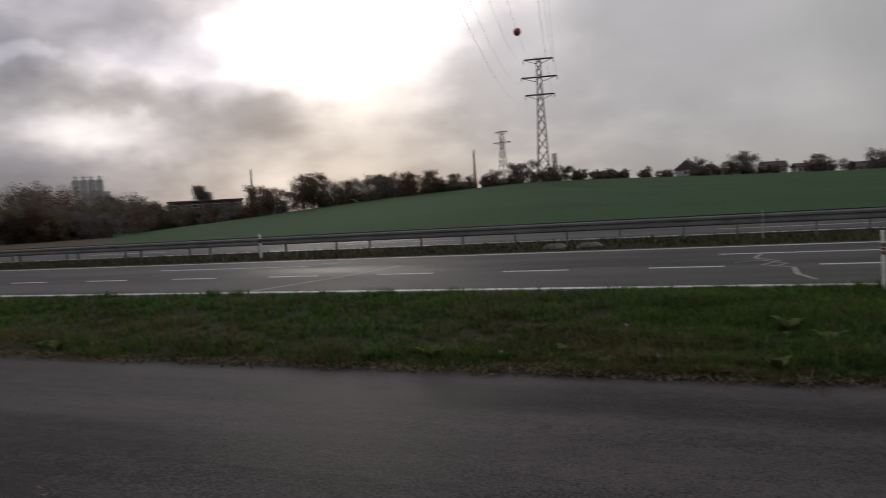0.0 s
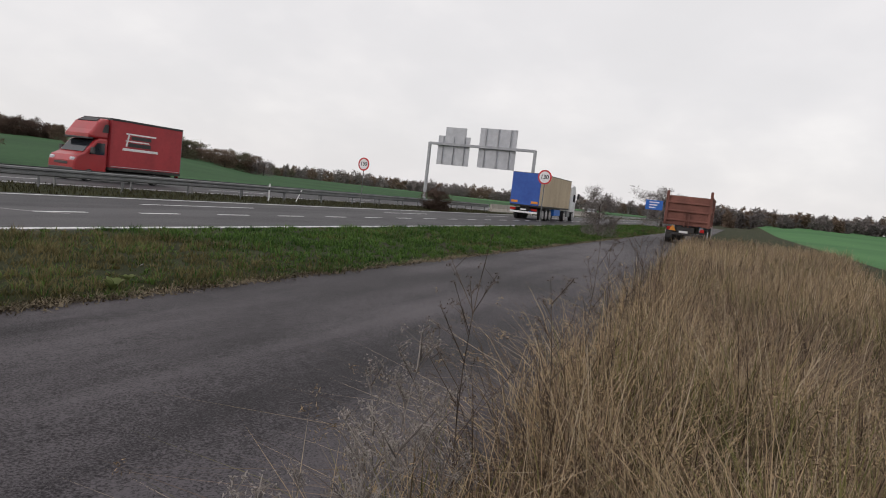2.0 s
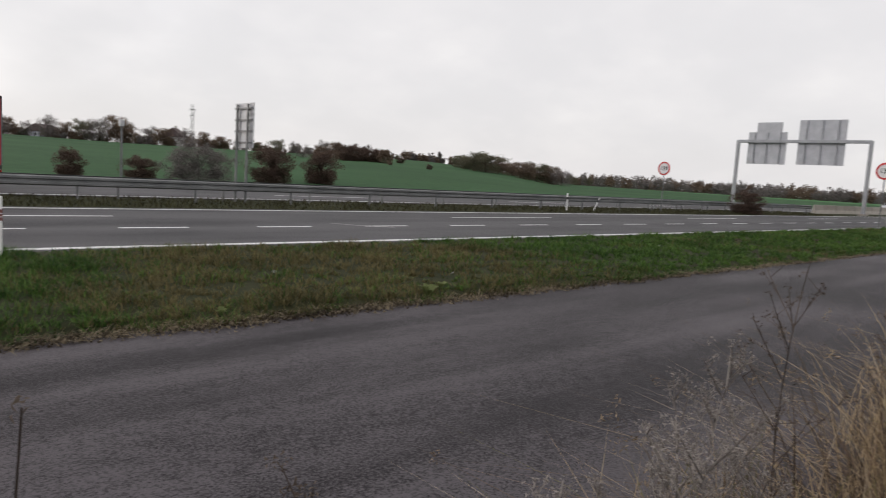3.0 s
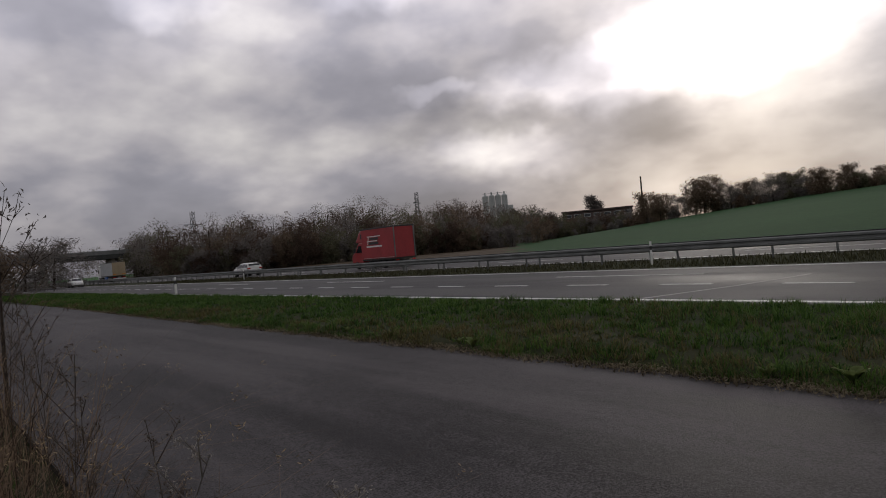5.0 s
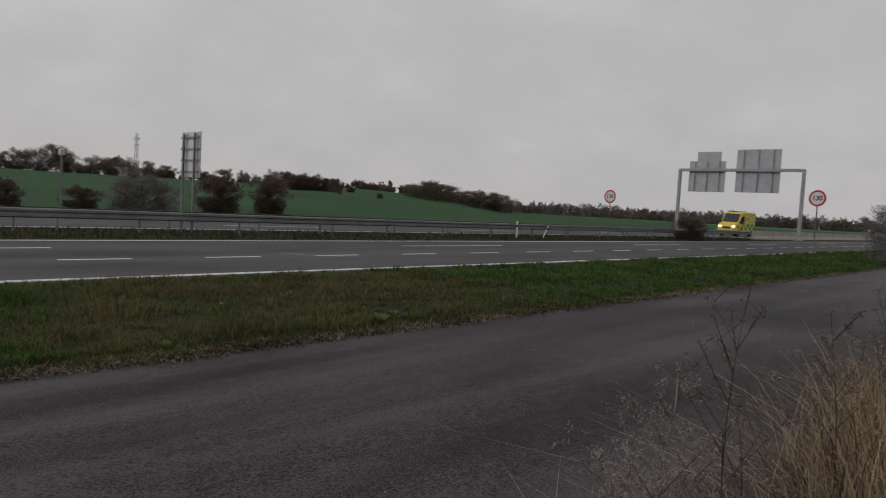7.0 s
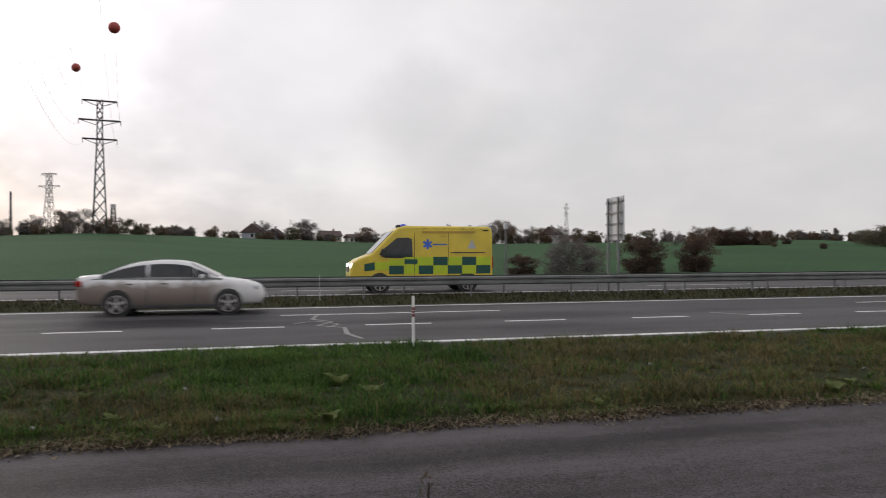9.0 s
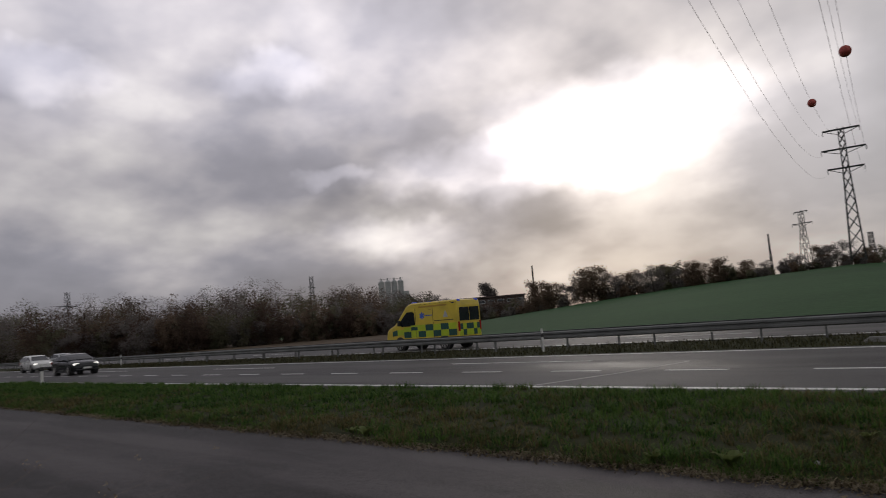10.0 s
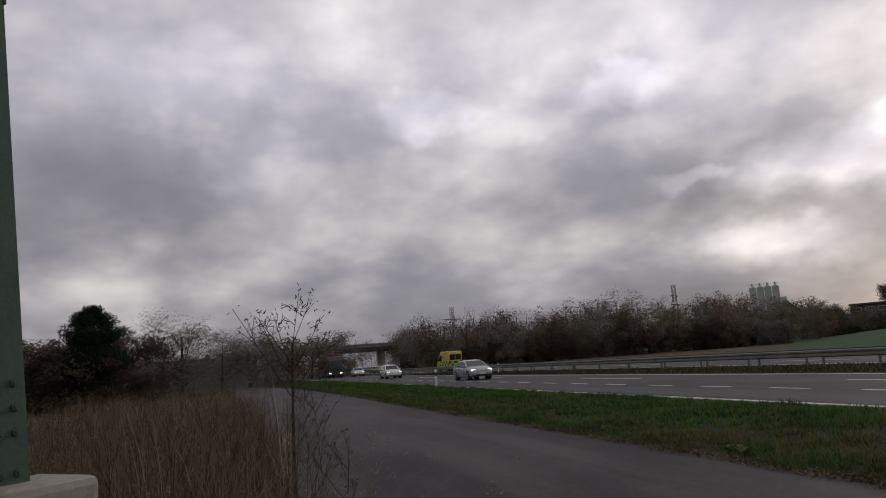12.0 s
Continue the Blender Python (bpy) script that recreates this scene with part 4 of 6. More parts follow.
def make_tree(name, h, seed, crown_mat, label, size=0.11, count=26, spread=0.06, long=1.8, shape=0.42, low=0.1, skirt=0.6):
    t = thing(name, label, "tree")
    segs, tips = branch_net(h, seed, shape, low)
    bm = B()
    for a, b, r1, r2 in segs:
        rod(bm, a, b, max(r1, 0.012), max(r2, 0.008), 5)
    part("trunk", bm, M["bark"], t)
    g = random.Random(seed + 90)
    low_tips = []
    for k in range(int(len(tips) * skirt)):
        q = g.random() ** 0.5 * h * shape * 0.75
        w = g.uniform(0, 6.28)
        low_tips.append((q * math.cos(w), q * math.sin(w), h * g.uniform(0.02, 0.38)))
    v, f = tri_cloud([tuple(x) for x in tips] + low_tips, size, count, h * spread, seed, long)
    raw("crown", v.tolist(), f.tolist(), crown_mat, t)
    return t


protos = [
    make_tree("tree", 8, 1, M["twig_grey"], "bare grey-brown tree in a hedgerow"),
    make_tree("tree", 8, 2, M["leaf_brown"], "brown autumn tree in a hedgerow", size=0.15, count=32, long=0.5),
    make_tree("tree", 8, 3, M["leaf_olive"], "olive-brown autumn tree in a hedgerow", size=0.15, count=34, long=0.4, shape=0.5),
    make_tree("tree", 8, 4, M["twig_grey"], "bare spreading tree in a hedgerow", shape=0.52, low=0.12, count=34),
    make_tree("tree", 8, 5, M["leaf_rust"], "rust-brown bush with dense twigs", size=0.15, count=60, long=0.8, shape=0.55, low=0.03, skirt=1.0),
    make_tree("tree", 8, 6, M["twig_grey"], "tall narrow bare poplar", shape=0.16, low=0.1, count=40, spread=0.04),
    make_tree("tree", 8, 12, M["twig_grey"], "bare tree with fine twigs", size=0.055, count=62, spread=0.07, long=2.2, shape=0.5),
]
used = set()


def plant(k, az, r, top_el, turn=None, wide=1.0, label="", zoff=0.0):
    """A tree of kind k whose top stands at that elevation above the eye."""
    p = at_az(az, r)
    H = max(z_at(r, top_el) - p.z, 1.0)
    s = H / 8.0
    m = Matrix.Translation(p + Vector((0, 0, zoff))) @ pose(0, 0, 0, 0, 0, rng.uniform(0, 360) if turn is None else turn) @ Matrix.Diagonal((s * wide, s * wide, s, 1))
    if k in used:
        q = protos[k].scale
        o = copy_thing(protos[k], m @ Matrix.Diagonal((1 / q.x, 1 / q.y, 1 / q.z, 1)))
    else:
        o = protos[k]
        o.matrix_basis = m
        used.add(k)
    o["group"] = "field edge trees"
    if label:
        o["label"] = label
    return o


# hedgerow on the crest: azimuth, top elevation
ROW = [(46.0, 1.9), (44.6, 2.2), (43.5, 1.8), (36.4, 2.9), (35.6, 2.7), (34.0, 2.4), (32.9, 3.5), (32.2, 3.7), (31.2, 3.4), (30.2, 2.7), (29.2, 2.9), (28.1, 3.1), (27.1, 3.3), (26.0, 3.4),
       (25.0, 3.0), (24.0, 3.3), (22.6, 3.3), (21.6, 2.8), (20.4, 3.0), (19.2, 2.7), (17.9, 2.6), (17.1, 3.1), (15.4, 3.5), (14.6, 3.6), (12.4, 3.0), (11.2, 2.9), (9.8, 2.7), (8.7, 2.3),
       (7.6, 2.4), (6.6, 2.2), (5.4, 2.2), (4.2, 2.1), (3.3, 2.2), (1.1, 2.8), (-0.9, 2.5), (-1.6, 3.0), (-2.2, 2.9), (-6.6, 2.4), (-7.6, 2.1), (-8.6, 1.9), (-10.4, 2.5), (-11.2, 2.2),
       (-12.4, 2.2), (-13.6, 2.5), (-14.5, 2.3), (-15.8, 2.5), (-16.8, 2.9), (-17.8, 3.0), (-18.8, 2.7), (-20.0, 2.4), (-21.2, 2.3), (-22.6, 2.4), (-24.2, 2.2), (-25.4, 2.0), (-26.6, 1.9),
       (-28.2, 1.8), (-29.6, 2.1), (-31.0, 1.9), (-33.2, 2.2), (-34.2, 2.0), (-35.4, 1.8), (-36.4, 2.1)]
for az, el in ROW:
    k = int(rng.choice([0, 1, 2, 3, 0, 1]))
    R = np.interp(az, [c[0] for c in CREST], [c[1] for c in CREST]) + rng.uniform(-4, 8)
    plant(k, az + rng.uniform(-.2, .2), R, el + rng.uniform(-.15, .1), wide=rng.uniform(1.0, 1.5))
plant(5, 40.4, 300, 3.65, wide=1.3, label="tall narrow poplar behind the shed")
plant(5, 26.6, 220, 3.6, wide=1.0, label="tall narrow bare poplar behind the hedgerow")
plant(5, 25.7, 220, 3.4, wide=1.0, label="tall narrow bare poplar behind the hedgerow")
plant(5, -42.6, 285, 2.1, wide=1.0, label="narrow bare tree on the hill")
for az, el in ((-44.5, 1.75), (-45.4, 1.95), (-46.4, 2.1), (-47.4, 1.85), (-48.6, 1.5), (-49.6, 1.55), (-50.6, 1.5), (-51.6, 1.35), (-52.6, 1.0)):
    plant(int(rng.choice([1, 6, 2])), az, rng.uniform(190, 215), el, wide=1.7, label="grey-brown tree in a copse on the hill")
for az, el in ((-31.6, 1.7), (-33.0, 1.85), (-34.3, 2.2), (-35.3, 2.0), (-36.3, 1.8), (-37.3, 1.75), (-38.2, 1.85), (-39.4, 1.2)):
    plant(int(rng.choice([1, 6, 4])), az, rng.uniform(165, 185), el, wide=1.5, label="brown hazy tree in a row down the slope")
# bushes below the board
for az, r, el, k, w in ((-14.9, 46, 0.3, 4, 0.95), (-19.6, 47, 0.0, 4, 1.4), (-22.6, 49, 0.9, 3, 1.2), (-23.8, 49, 1.6, 3, 1.2), (-25.2, 50, 0.7, 3, 1.2), (-29.2, 53, 1.35, 4, 1.2),
                        (-33.1, 57, 1.3, 4, 1.05), (-38.6, 150, 0.75, 1, 1.4), (-41.8, 140, 0.15, 4, 1.3)):
    plant(k, az, r, el, wide=w, label="dark rust-brown bush below the road sign" if k == 4 else "bare tangled bush below the road sign")
# left end of the view
for az, r, el, k, w in ((93.7, 75, 4.9, 6, 1.4), (90.8, 85, 3.5, 6, 1.4), (88.7, 95, 3.4, 6, 1.5), (86.6, 110, 3.2, 1, 1.5), (96.2, 85, 3.6, 6, 1.4), (101.8, 60, 4.0, 1, 1.5), (97.8, 62, 3.8, 4, 1.3),
                        (103.5, 60, 3.4, 4, 1.5), (84.0, 130, 2.9, 0, 1.5), (82.2, 140, 2.9, 3, 1.4), (106, 70, 3.2, 6, 1.5), (109, 70, 3.2, 1, 1.5), (113, 80, 3.5, 0, 1.4)):
    plant(k, az, r, el, wide=w, label="dark bare tree beyond the service road")
plant(3, -79.9, 40, 1.8, wide=0.85, label="small bare roadside tree with pale leaves")
plant(4, -66.6, 58, 0.15, wide=1.4, label="low dark bush at the end of the guardrail")
plant(3, -84.6, 105, 2.2, wide=1.3, label="bare tree beyond the field edge")


def pine(az, r, el):
    p = at_az(az, r)
    H = z_at(r, el) - p.z
    t = thing("pine", "dark pine tree beyond the service road", "tree", Matrix.Translation(p))
    part("trunk", rod(B(), (0, 0, -0.2), (0, 0, H * 0.95), 0.16, 0.03, 7), M["bark"], t)
    g = random.Random(4)
    cs = []
    for k in range(220):
        u = 0.15 + 0.85 * g.random()
        rr = H * 0.30 * math.sqrt(max(1 - ((u - 0.5) / 0.52) ** 2, 0)) * g.uniform(0.3, 1.05) * (0.8 + 0.3 * math.sin(u * 17)) + 0.1
        a = g.uniform(0, 6.28)
        cs.append((rr * math.cos(a), rr * math.sin(a), H * (0.12 + 0.87 * u) - rr * 0.2))
    v, f = tri_cloud(cs, 0.10, 90, 0.27, 9, 0.8)
    raw("crown", v.tolist(), f.tolist(), M["needles"], t)


pine(99.8, 58, 5.65)


def woods(name, spots, mats, label, seed, count, size):
    """A far wood as one body of many stems, limbs and twigs."""
    V, F, MI, n0 = [], [], [], 0
    g = np.random.default_rng(seed)
    for (az, r, el) in spots:
        if -2.0 < r * math.cos(radians(az)) < 39.0 and r * math.sin(radians(az)) > 0:
            continue
        p = at_az(az, r) - Vector((0, 0, 0.6))
        H = max(z_at(r, el) - p.z, 2.0)
        k = int(g.integers(0, len(mats)))
        cl = g.normal(0, 1, (30, 3))
        cl /= np.linalg.norm(cl, axis=1)[:, None]
        cl *= g.uniform(0.3, 1.0, (30, 1))
        wd = H * g.uniform(0.3, 0.48)
        c = np.stack([p.x + cl[:, 0] * wd, p.y + cl[:, 1] * wd, p.z + H * 0.47 + cl[:, 2] * H * 0.5], 1)
        v, f = tri_cloud(c, size, count, H * 0.062, int(g.integers(1e9)), 0.6 if k else 1.1)
        V.append(v)
        F.append(f + n0)
        MI += [k] * len(f)
        n0 += len(v)
        w = 0.018 * H
        tv = np.array([[p.x - w, p.y, p.z - .2], [p.x + w, p.y, p.z - .2], [p.x + w * .3, p.y, p.z + H * .8], [p.x - w * .3, p.y + w, p.z + H * .8]])
        V.append(tv)
        F.append(np.array([[0, 1, 2], [0, 2, 3]]) + n0)
        MI += [len(mats)] * 2
        n0 += 4
    o = raw(name, np.concatenate(V).tolist(), np.concatenate(F).tolist(), [*mats, M["bark"]])
    o.data.polygons.foreach_set("material_index", MI)
    return tagged(o, label, "wood", kind="stuff")


def top_line(az, tab):
    return np.interp(az, [t[0] for t in tab], [t[1] for t in tab])


LEFT = [(42, 1.6), (46, 2.2), (48, 2.6), (51.2, 3.2), (55, 3.2), (58, 3.8), (60, 4.1), (62.5, 3.5), (65, 3.3), (69, 3.6), (71, 3.5), (72.5, 2.8), (75.2, 3.5), (77, 2.4), (79.5, 2.0), (83, 2.4), (90, 2.6), (110, 2.8)]
spots = []
for k in range(150):
    az = 44 + 43 * rng.random()
    r = rng.uniform(140, 260)
    spots.append((az, r, top_line(az, LEFT) * rng.uniform(0.98, 1.22)))
for k in range(230):
    az = 47 + 62 * rng.random()
    spots.append((az, rng.uniform(85, 130) if az > 82 else rng.uniform(135, 155), top_line(az, LEFT) * rng.uniform(0.35, 0.78)))
spots += [(az, rng.uniform(258, 275), rng.uniform(1.0, 1.7)) for az in np.linspace(35.5, 46.5, 56)]
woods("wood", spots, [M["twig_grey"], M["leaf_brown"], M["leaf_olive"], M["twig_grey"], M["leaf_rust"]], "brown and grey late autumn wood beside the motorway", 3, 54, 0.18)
spots = []
for k in range(330):
    az = 47 - 102 * rng.random()
    R = np.interp(az, [c[0] for c in CREST], [c[1] for c in CREST])
    spots.append((az, R + rng.uniform(-3, 14), np.interp(az, [c[0] for c in CREST], [c[2] for c in CREST]) + rng.uniform(0.25, 0.85)))
woods("hedge", spots, [M["twig_grey"], M["leaf_brown"], M["leaf_olive"]], "low mixed hedge of bare and brown shrubs on the crest", 5, 14, 0.28)
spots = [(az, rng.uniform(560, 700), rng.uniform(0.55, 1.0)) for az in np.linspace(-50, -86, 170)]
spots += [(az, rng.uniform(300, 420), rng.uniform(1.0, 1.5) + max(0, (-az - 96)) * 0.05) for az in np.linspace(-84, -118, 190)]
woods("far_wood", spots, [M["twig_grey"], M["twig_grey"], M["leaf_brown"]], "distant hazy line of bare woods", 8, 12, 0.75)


# ---- grass ----
def blades(pos, h, w, lean, seed, segs=2, out=None):
    """Tapered blades rooted at pos, bent over by their lean."""
    g = np.random.default_rng(seed)
    n = len(pos)
    a = g.uniform(0, 2 * np.pi, n) if out is None else out + g.normal(0, 0.6, n)
    d = np.stack([np.cos(a), np.sin(a), np.zeros(n)], 1)
    q = np.stack([-np.sin(a), np.cos(a), np.zeros(n)], 1) * w[:, None] * 0.5
    le = (lean * g.uniform(0.2, 1.4, n))[:, None]
    V, cols = [], []
    for k in range(segs + 1):
        u = k / segs
        c = pos + d * le * h[:, None] * u ** 2
        c[:, 2] += h * (u - 0.25 * le[:, 0] * u * u)
        if k < segs:
            V += [c - q * (1 - 0.55 * u), c + q * (1 - 0.55 * u)]
        else:
            V += [c]
    m = len(V)
    v = np.stack(V, 1).reshape(-1, 3)
    b = (np.arange(n) * m)[:, None]
    tris = []
    for k in range(segs - 1):
        tris += [b + np.array([[2 * k, 2 * k + 1, 2 * k + 3]]), b + np.array([[2 * k, 2 * k + 3, 2 * k + 2]])]
    tris.append(b + np.array([[2 * segs - 2, 2 * segs - 1, 2 * segs]]))
    return v, np.concatenate(tris, 0)


def lumps(x, y, s, seed):
    g = np.random.default_rng(seed)
    out = np.zeros(len(x))
    for k in range(6):
        a, b, c = g.uniform(-1, 1), g.uniform(-1, 1), g.uniform(0, 6.28)
        out += np.sin((a * x + b * y) * s * (1 + 0.6 * k) + c)
    return out / 6


def bend_of(x):
    return np.maximum(0.0, -x - 35) ** 2 * BEND


def grass():
    g = np.random.default_rng(11)
    # verge between the two roads: tufts of blades that lean away from their middle
    per = 13
    k = 24000
    tx = np.sign(g.uniform(-1, 1, k)) * 95 * g.uniform(0, 1, k) ** 1.75
    ty = g.uniform(6.2, 11.85, k)
    near = g.random(k) < 0.13
    ty[near] = 6.2 + np.abs(g.normal(0, 0.25, near.sum()))
    ty = np.where(ty < 8, ty + 0.12 * lumps(tx, tx * 0, 2.3, 31) + 0.06 * lumps(tx, tx * 0, 9.0, 32), ty)
    mound = np.clip(0.5 + 0.9 * lumps(tx, ty, 1.5, 1) + 0.5 * lumps(tx, ty, 4.2, 2), 0, 1.3)
    th = (0.055 + 0.11 * mound + 0.06 * g.random(k) ** 2) * (1 + 0.15 * np.clip(np.abs(tx) / 40, 0, 1))
    th *= np.clip((12.0 - ty) / 0.5, 0.35, 1) * np.where(ty < 6.6, 0.9, 1.0)
    ts = 1.1 * lumps(tx, ty * 1.6, 0.55, 33) + 0.7 * lumps(tx, ty, 2.2, 34) + 0.25 * g.normal(0, 1, k)
    ts += np.where(tx > 2, 0.50 - 0.95 * np.clip((tx - 6) / 8, 0, 1), 0.15) + np.where(tx < -10, -0.4, 0.0) - np.where(tx > 3, 0.2, 0.7) * np.clip((ty - 7.2) / 1.2, 0, 1)
    n = k * per
    ang = g.uniform(0, 2 * np.pi, n)
    rad = (0.02 + 0.07 * np.repeat(th / 0.15, per)) * np.sqrt(g.random(n))
    x, y = np.repeat(tx, per) + rad * np.cos(ang), np.repeat(ty, per) + rad * np.sin(ang)
    h = np.repeat(th, per) * g.uniform(0.55, 1.25, n)
    pos = np.stack([x, y, np.where((y > 6.45) & (y < 11.7), 0.04, -0.02)], 1)
    far = np.clip(np.abs(x) / 40, 0, 1)
    straw = np.repeat(ts, per) + 0.35 * g.normal(0, 1, n) > 0.04
    v, f = blades(pos, h, 0.008 + 0.02 * far + 0.006 * g.random(n), np.full(n, 1.05), 2, out=ang)
    o = raw("verge_grass", v.tolist(), f.tolist(), [M["verge_grass"], M["straw_grass"]])
    o.data.polygons.foreach_set("material_index", np.tile(straw.astype(np.int32), 3))
    tagged(o, "tufted green and straw-coloured grass on the verge", "grass", kind="stuff")
    # flattened dead grass along the asphalt edge
    n = 15000
    x = np.sign(g.uniform(-1, 1, n)) * 45 * g.uniform(0, 1, n) ** 1.4
    y = 6.25 + 0.10 * g.normal(0, 1, n) + 0.09 * lumps(x, x * 0, 2.3, 31)
    v, f = blades(np.stack([x, y, np.full(n, 0.01)], 1), 0.03 + 0.07 * g.random(n), 0.009 + 0.006 * g.random(n), np.full(n, 2.4), 44, out=np.where(g.random(n) < 0.6, -np.pi / 2, 0.4))
    tagged(raw("dead_grass_edge", v.tolist(), f.tolist(), M["litter"]), "flattened dead grass hanging over the asphalt edge", "grass", kind="stuff")
    # leaf litter and crumbs along the asphalt edge
    n = 24000
    x = np.sign(g.uniform(-1, 1, n)) * 42 * g.uniform(0, 1, n) ** 1.3
    y = 6.19 + 0.09 * g.normal(0, 1, n) + 0.10 * lumps(x, x * 0, 2.3, 31)
    v, f = tri_cloud(np.stack([x, y, np.full(n, 0.016)], 1), 0.022, 1, 0.010, 41)
    tagged(raw("leaf_litter", v.tolist(), f.tolist(), M["litter"]), "dead leaves and crumbs along the asphalt edge", "leaf litter", kind="stuff")
    # grass of the middle strip
    n = 26000
    x, y = g.uniform(-90, 70, n), g.uniform(21.9, 27.2, n)
    pos = np.stack([x, y, np.full(n, -0.03)], 1)
    v, f = blades(pos, 0.10 + 0.12 * g.random(n), 0.03 + 0.02 * g.random(n), np.full(n, 0.6), 3)
    o = raw("strip_grass", v.tolist(), f.tolist(), M["strip_grass"])
    tagged(o, "short dull grass in the middle strip", "grass", kind="stuff")


def dry_grass():
    g = np.random.default_rng(12)
    per, k = 11, 11500
    tx = np.where(g.random(k) < 0.74, 1.3 + 48 * g.random(k) ** 2.2, -1.7 - 26 * g.random(k) ** 1.4)
    rim = np.where(tx > 0, 1.10 + np.clip(tx - 5, 0, 35) * 0.042, 0.74) + 0.20 * lumps(tx, tx * 0, 3.1, 14) + 0.12 * g.normal(0, 1, k)
    ty = rim - 0.15 - (3.0 + np.abs(tx) * 0.12) * g.random(k) ** 1.15 + 0.25 * lumps(tx, tx * 0, 2.0, 4)
    keep = (np.hypot(tx, ty) > 1.9) & (np.hypot(tx + 4.3, ty + 1.1) > 0.55)
    keep &= (tx > 0) | (g.random(k) < np.clip((rim - ty) / 0.8, 0.25, 1))
    tx, ty = tx[keep], ty[keep]
    k = len(tx)
    L = lumps(tx, ty, 1.1, 6) + 0.6 * lumps(tx, ty, 3.4, 8)
    th = np.clip(0.66 + 0.18 * g.random(k) + 0.34 * L, 0.25, 1.25) * np.where(tx < 0, np.clip(0.8 + (-tx) * 0.13, 0.8, 1.6), 1.0)
    # tufts left of the eye lean to dark brown, painting in their backlit shade
    tb = lumps(tx, ty, 0.8, 17) + 0.6 * lumps(tx, ty, 2.6, 18) + 0.2 * g.normal(0, 1, k) + np.where(tx < 0, 0.9, -0.10)
    wind = 0.9 * lumps(tx, ty, 1.7, 21) * np.pi
    n = k * per
    ang = g.uniform(0, 2 * np.pi, n)
    rad = 0.085 * np.sqrt(g.random(n))
    x, y = np.repeat(tx, per) + rad * np.cos(ang), np.repeat(ty, per) + rad * np.sin(ang)
    h = np.repeat(th, per) * g.uniform(0.3, 1.15, n)
    pos = np.stack([x, y, np.full(n, 0.0)], 1)
    far = np.clip(np.abs(x) / 30, 0, 1)
    swing = np.where(g.random(n) < 0.35, np.repeat(wind, per), ang)
    v, f = blades(pos, h, 0.0042 + 0.0050 * g.random(n) ** 2 + 0.007 * far, np.where(g.random(n) < 0.38, 1.45, 0.55), 7, 3, out=swing)
    o = raw("dry_grass", v.tolist(), f.tolist(), [M["dry_grass"], M["brown_and_backlit_grass"], M["pale_straw"], M["olive_grass"]])
    kind = (np.repeat(tb, per) + 0.3 * g.normal(0, 1, n) > 0.0).astype(np.int32)
    kind[(g.random(n) < 0.17) & (x > 0)] = 2
    green = np.repeat(lumps(tx, ty, 1.3, 27) + 0.5 * lumps(tx, ty, 3.9, 28), per) + 0.2 * g.normal(0, 1, n)
    kind[(green > 0.42) & (x > 0) & (g.random(n) < 0.6)] = 3
    o.data.polygons.foreach_set("material_index", np.tile(kind, 5))
    tagged(o, "tall tangled dry straw-coloured and brown grass beside the service road, coloured darker on the left as backlit", "grass", kind="stuff")
    # feathery seed heads
    tip = v.reshape(n, 7, 3)[:, 6][(g.random(n) < 0.10) & (h > 0.6)]
    vv, ff = tri_cloud(tip, 0.006, 14, 0.02, 13, 0.8)
    o = raw("seed_heads", vv.tolist(), ff.tolist(), M["dry_grass"])
    tagged(o, "feathery pale seed heads of the dry grass", "grass", kind="stuff")
    # green undergrowth
    n = 30000
    x = np.where(g.random(n) < 0.7, 1.5 + 45 * g.random(n) ** 2, -1.6 - 30 * g.random(n) ** 1.5)
    y = 0.5 + np.where(x > 0, np.clip(x - 5, 0, 35) * 0.045, 0) - 5.5 * g.random(n)
    keep = np.hypot(x, y) > 1.6
    x, y = x[keep], y[keep]
    n = len(x)
    v, f = blades(np.stack([x, y, np.zeros(n)], 1), 0.10 + 0.16 * g.random(n), 0.012 + 0.01 * g.random(n), np.full(n, 0.8), 8)
    o = raw("undergrowth", v.tolist(), f.tolist(), M["verge_grass"])
    tagged(o, "short green grass under the dry stalks", "grass", kind="stuff")


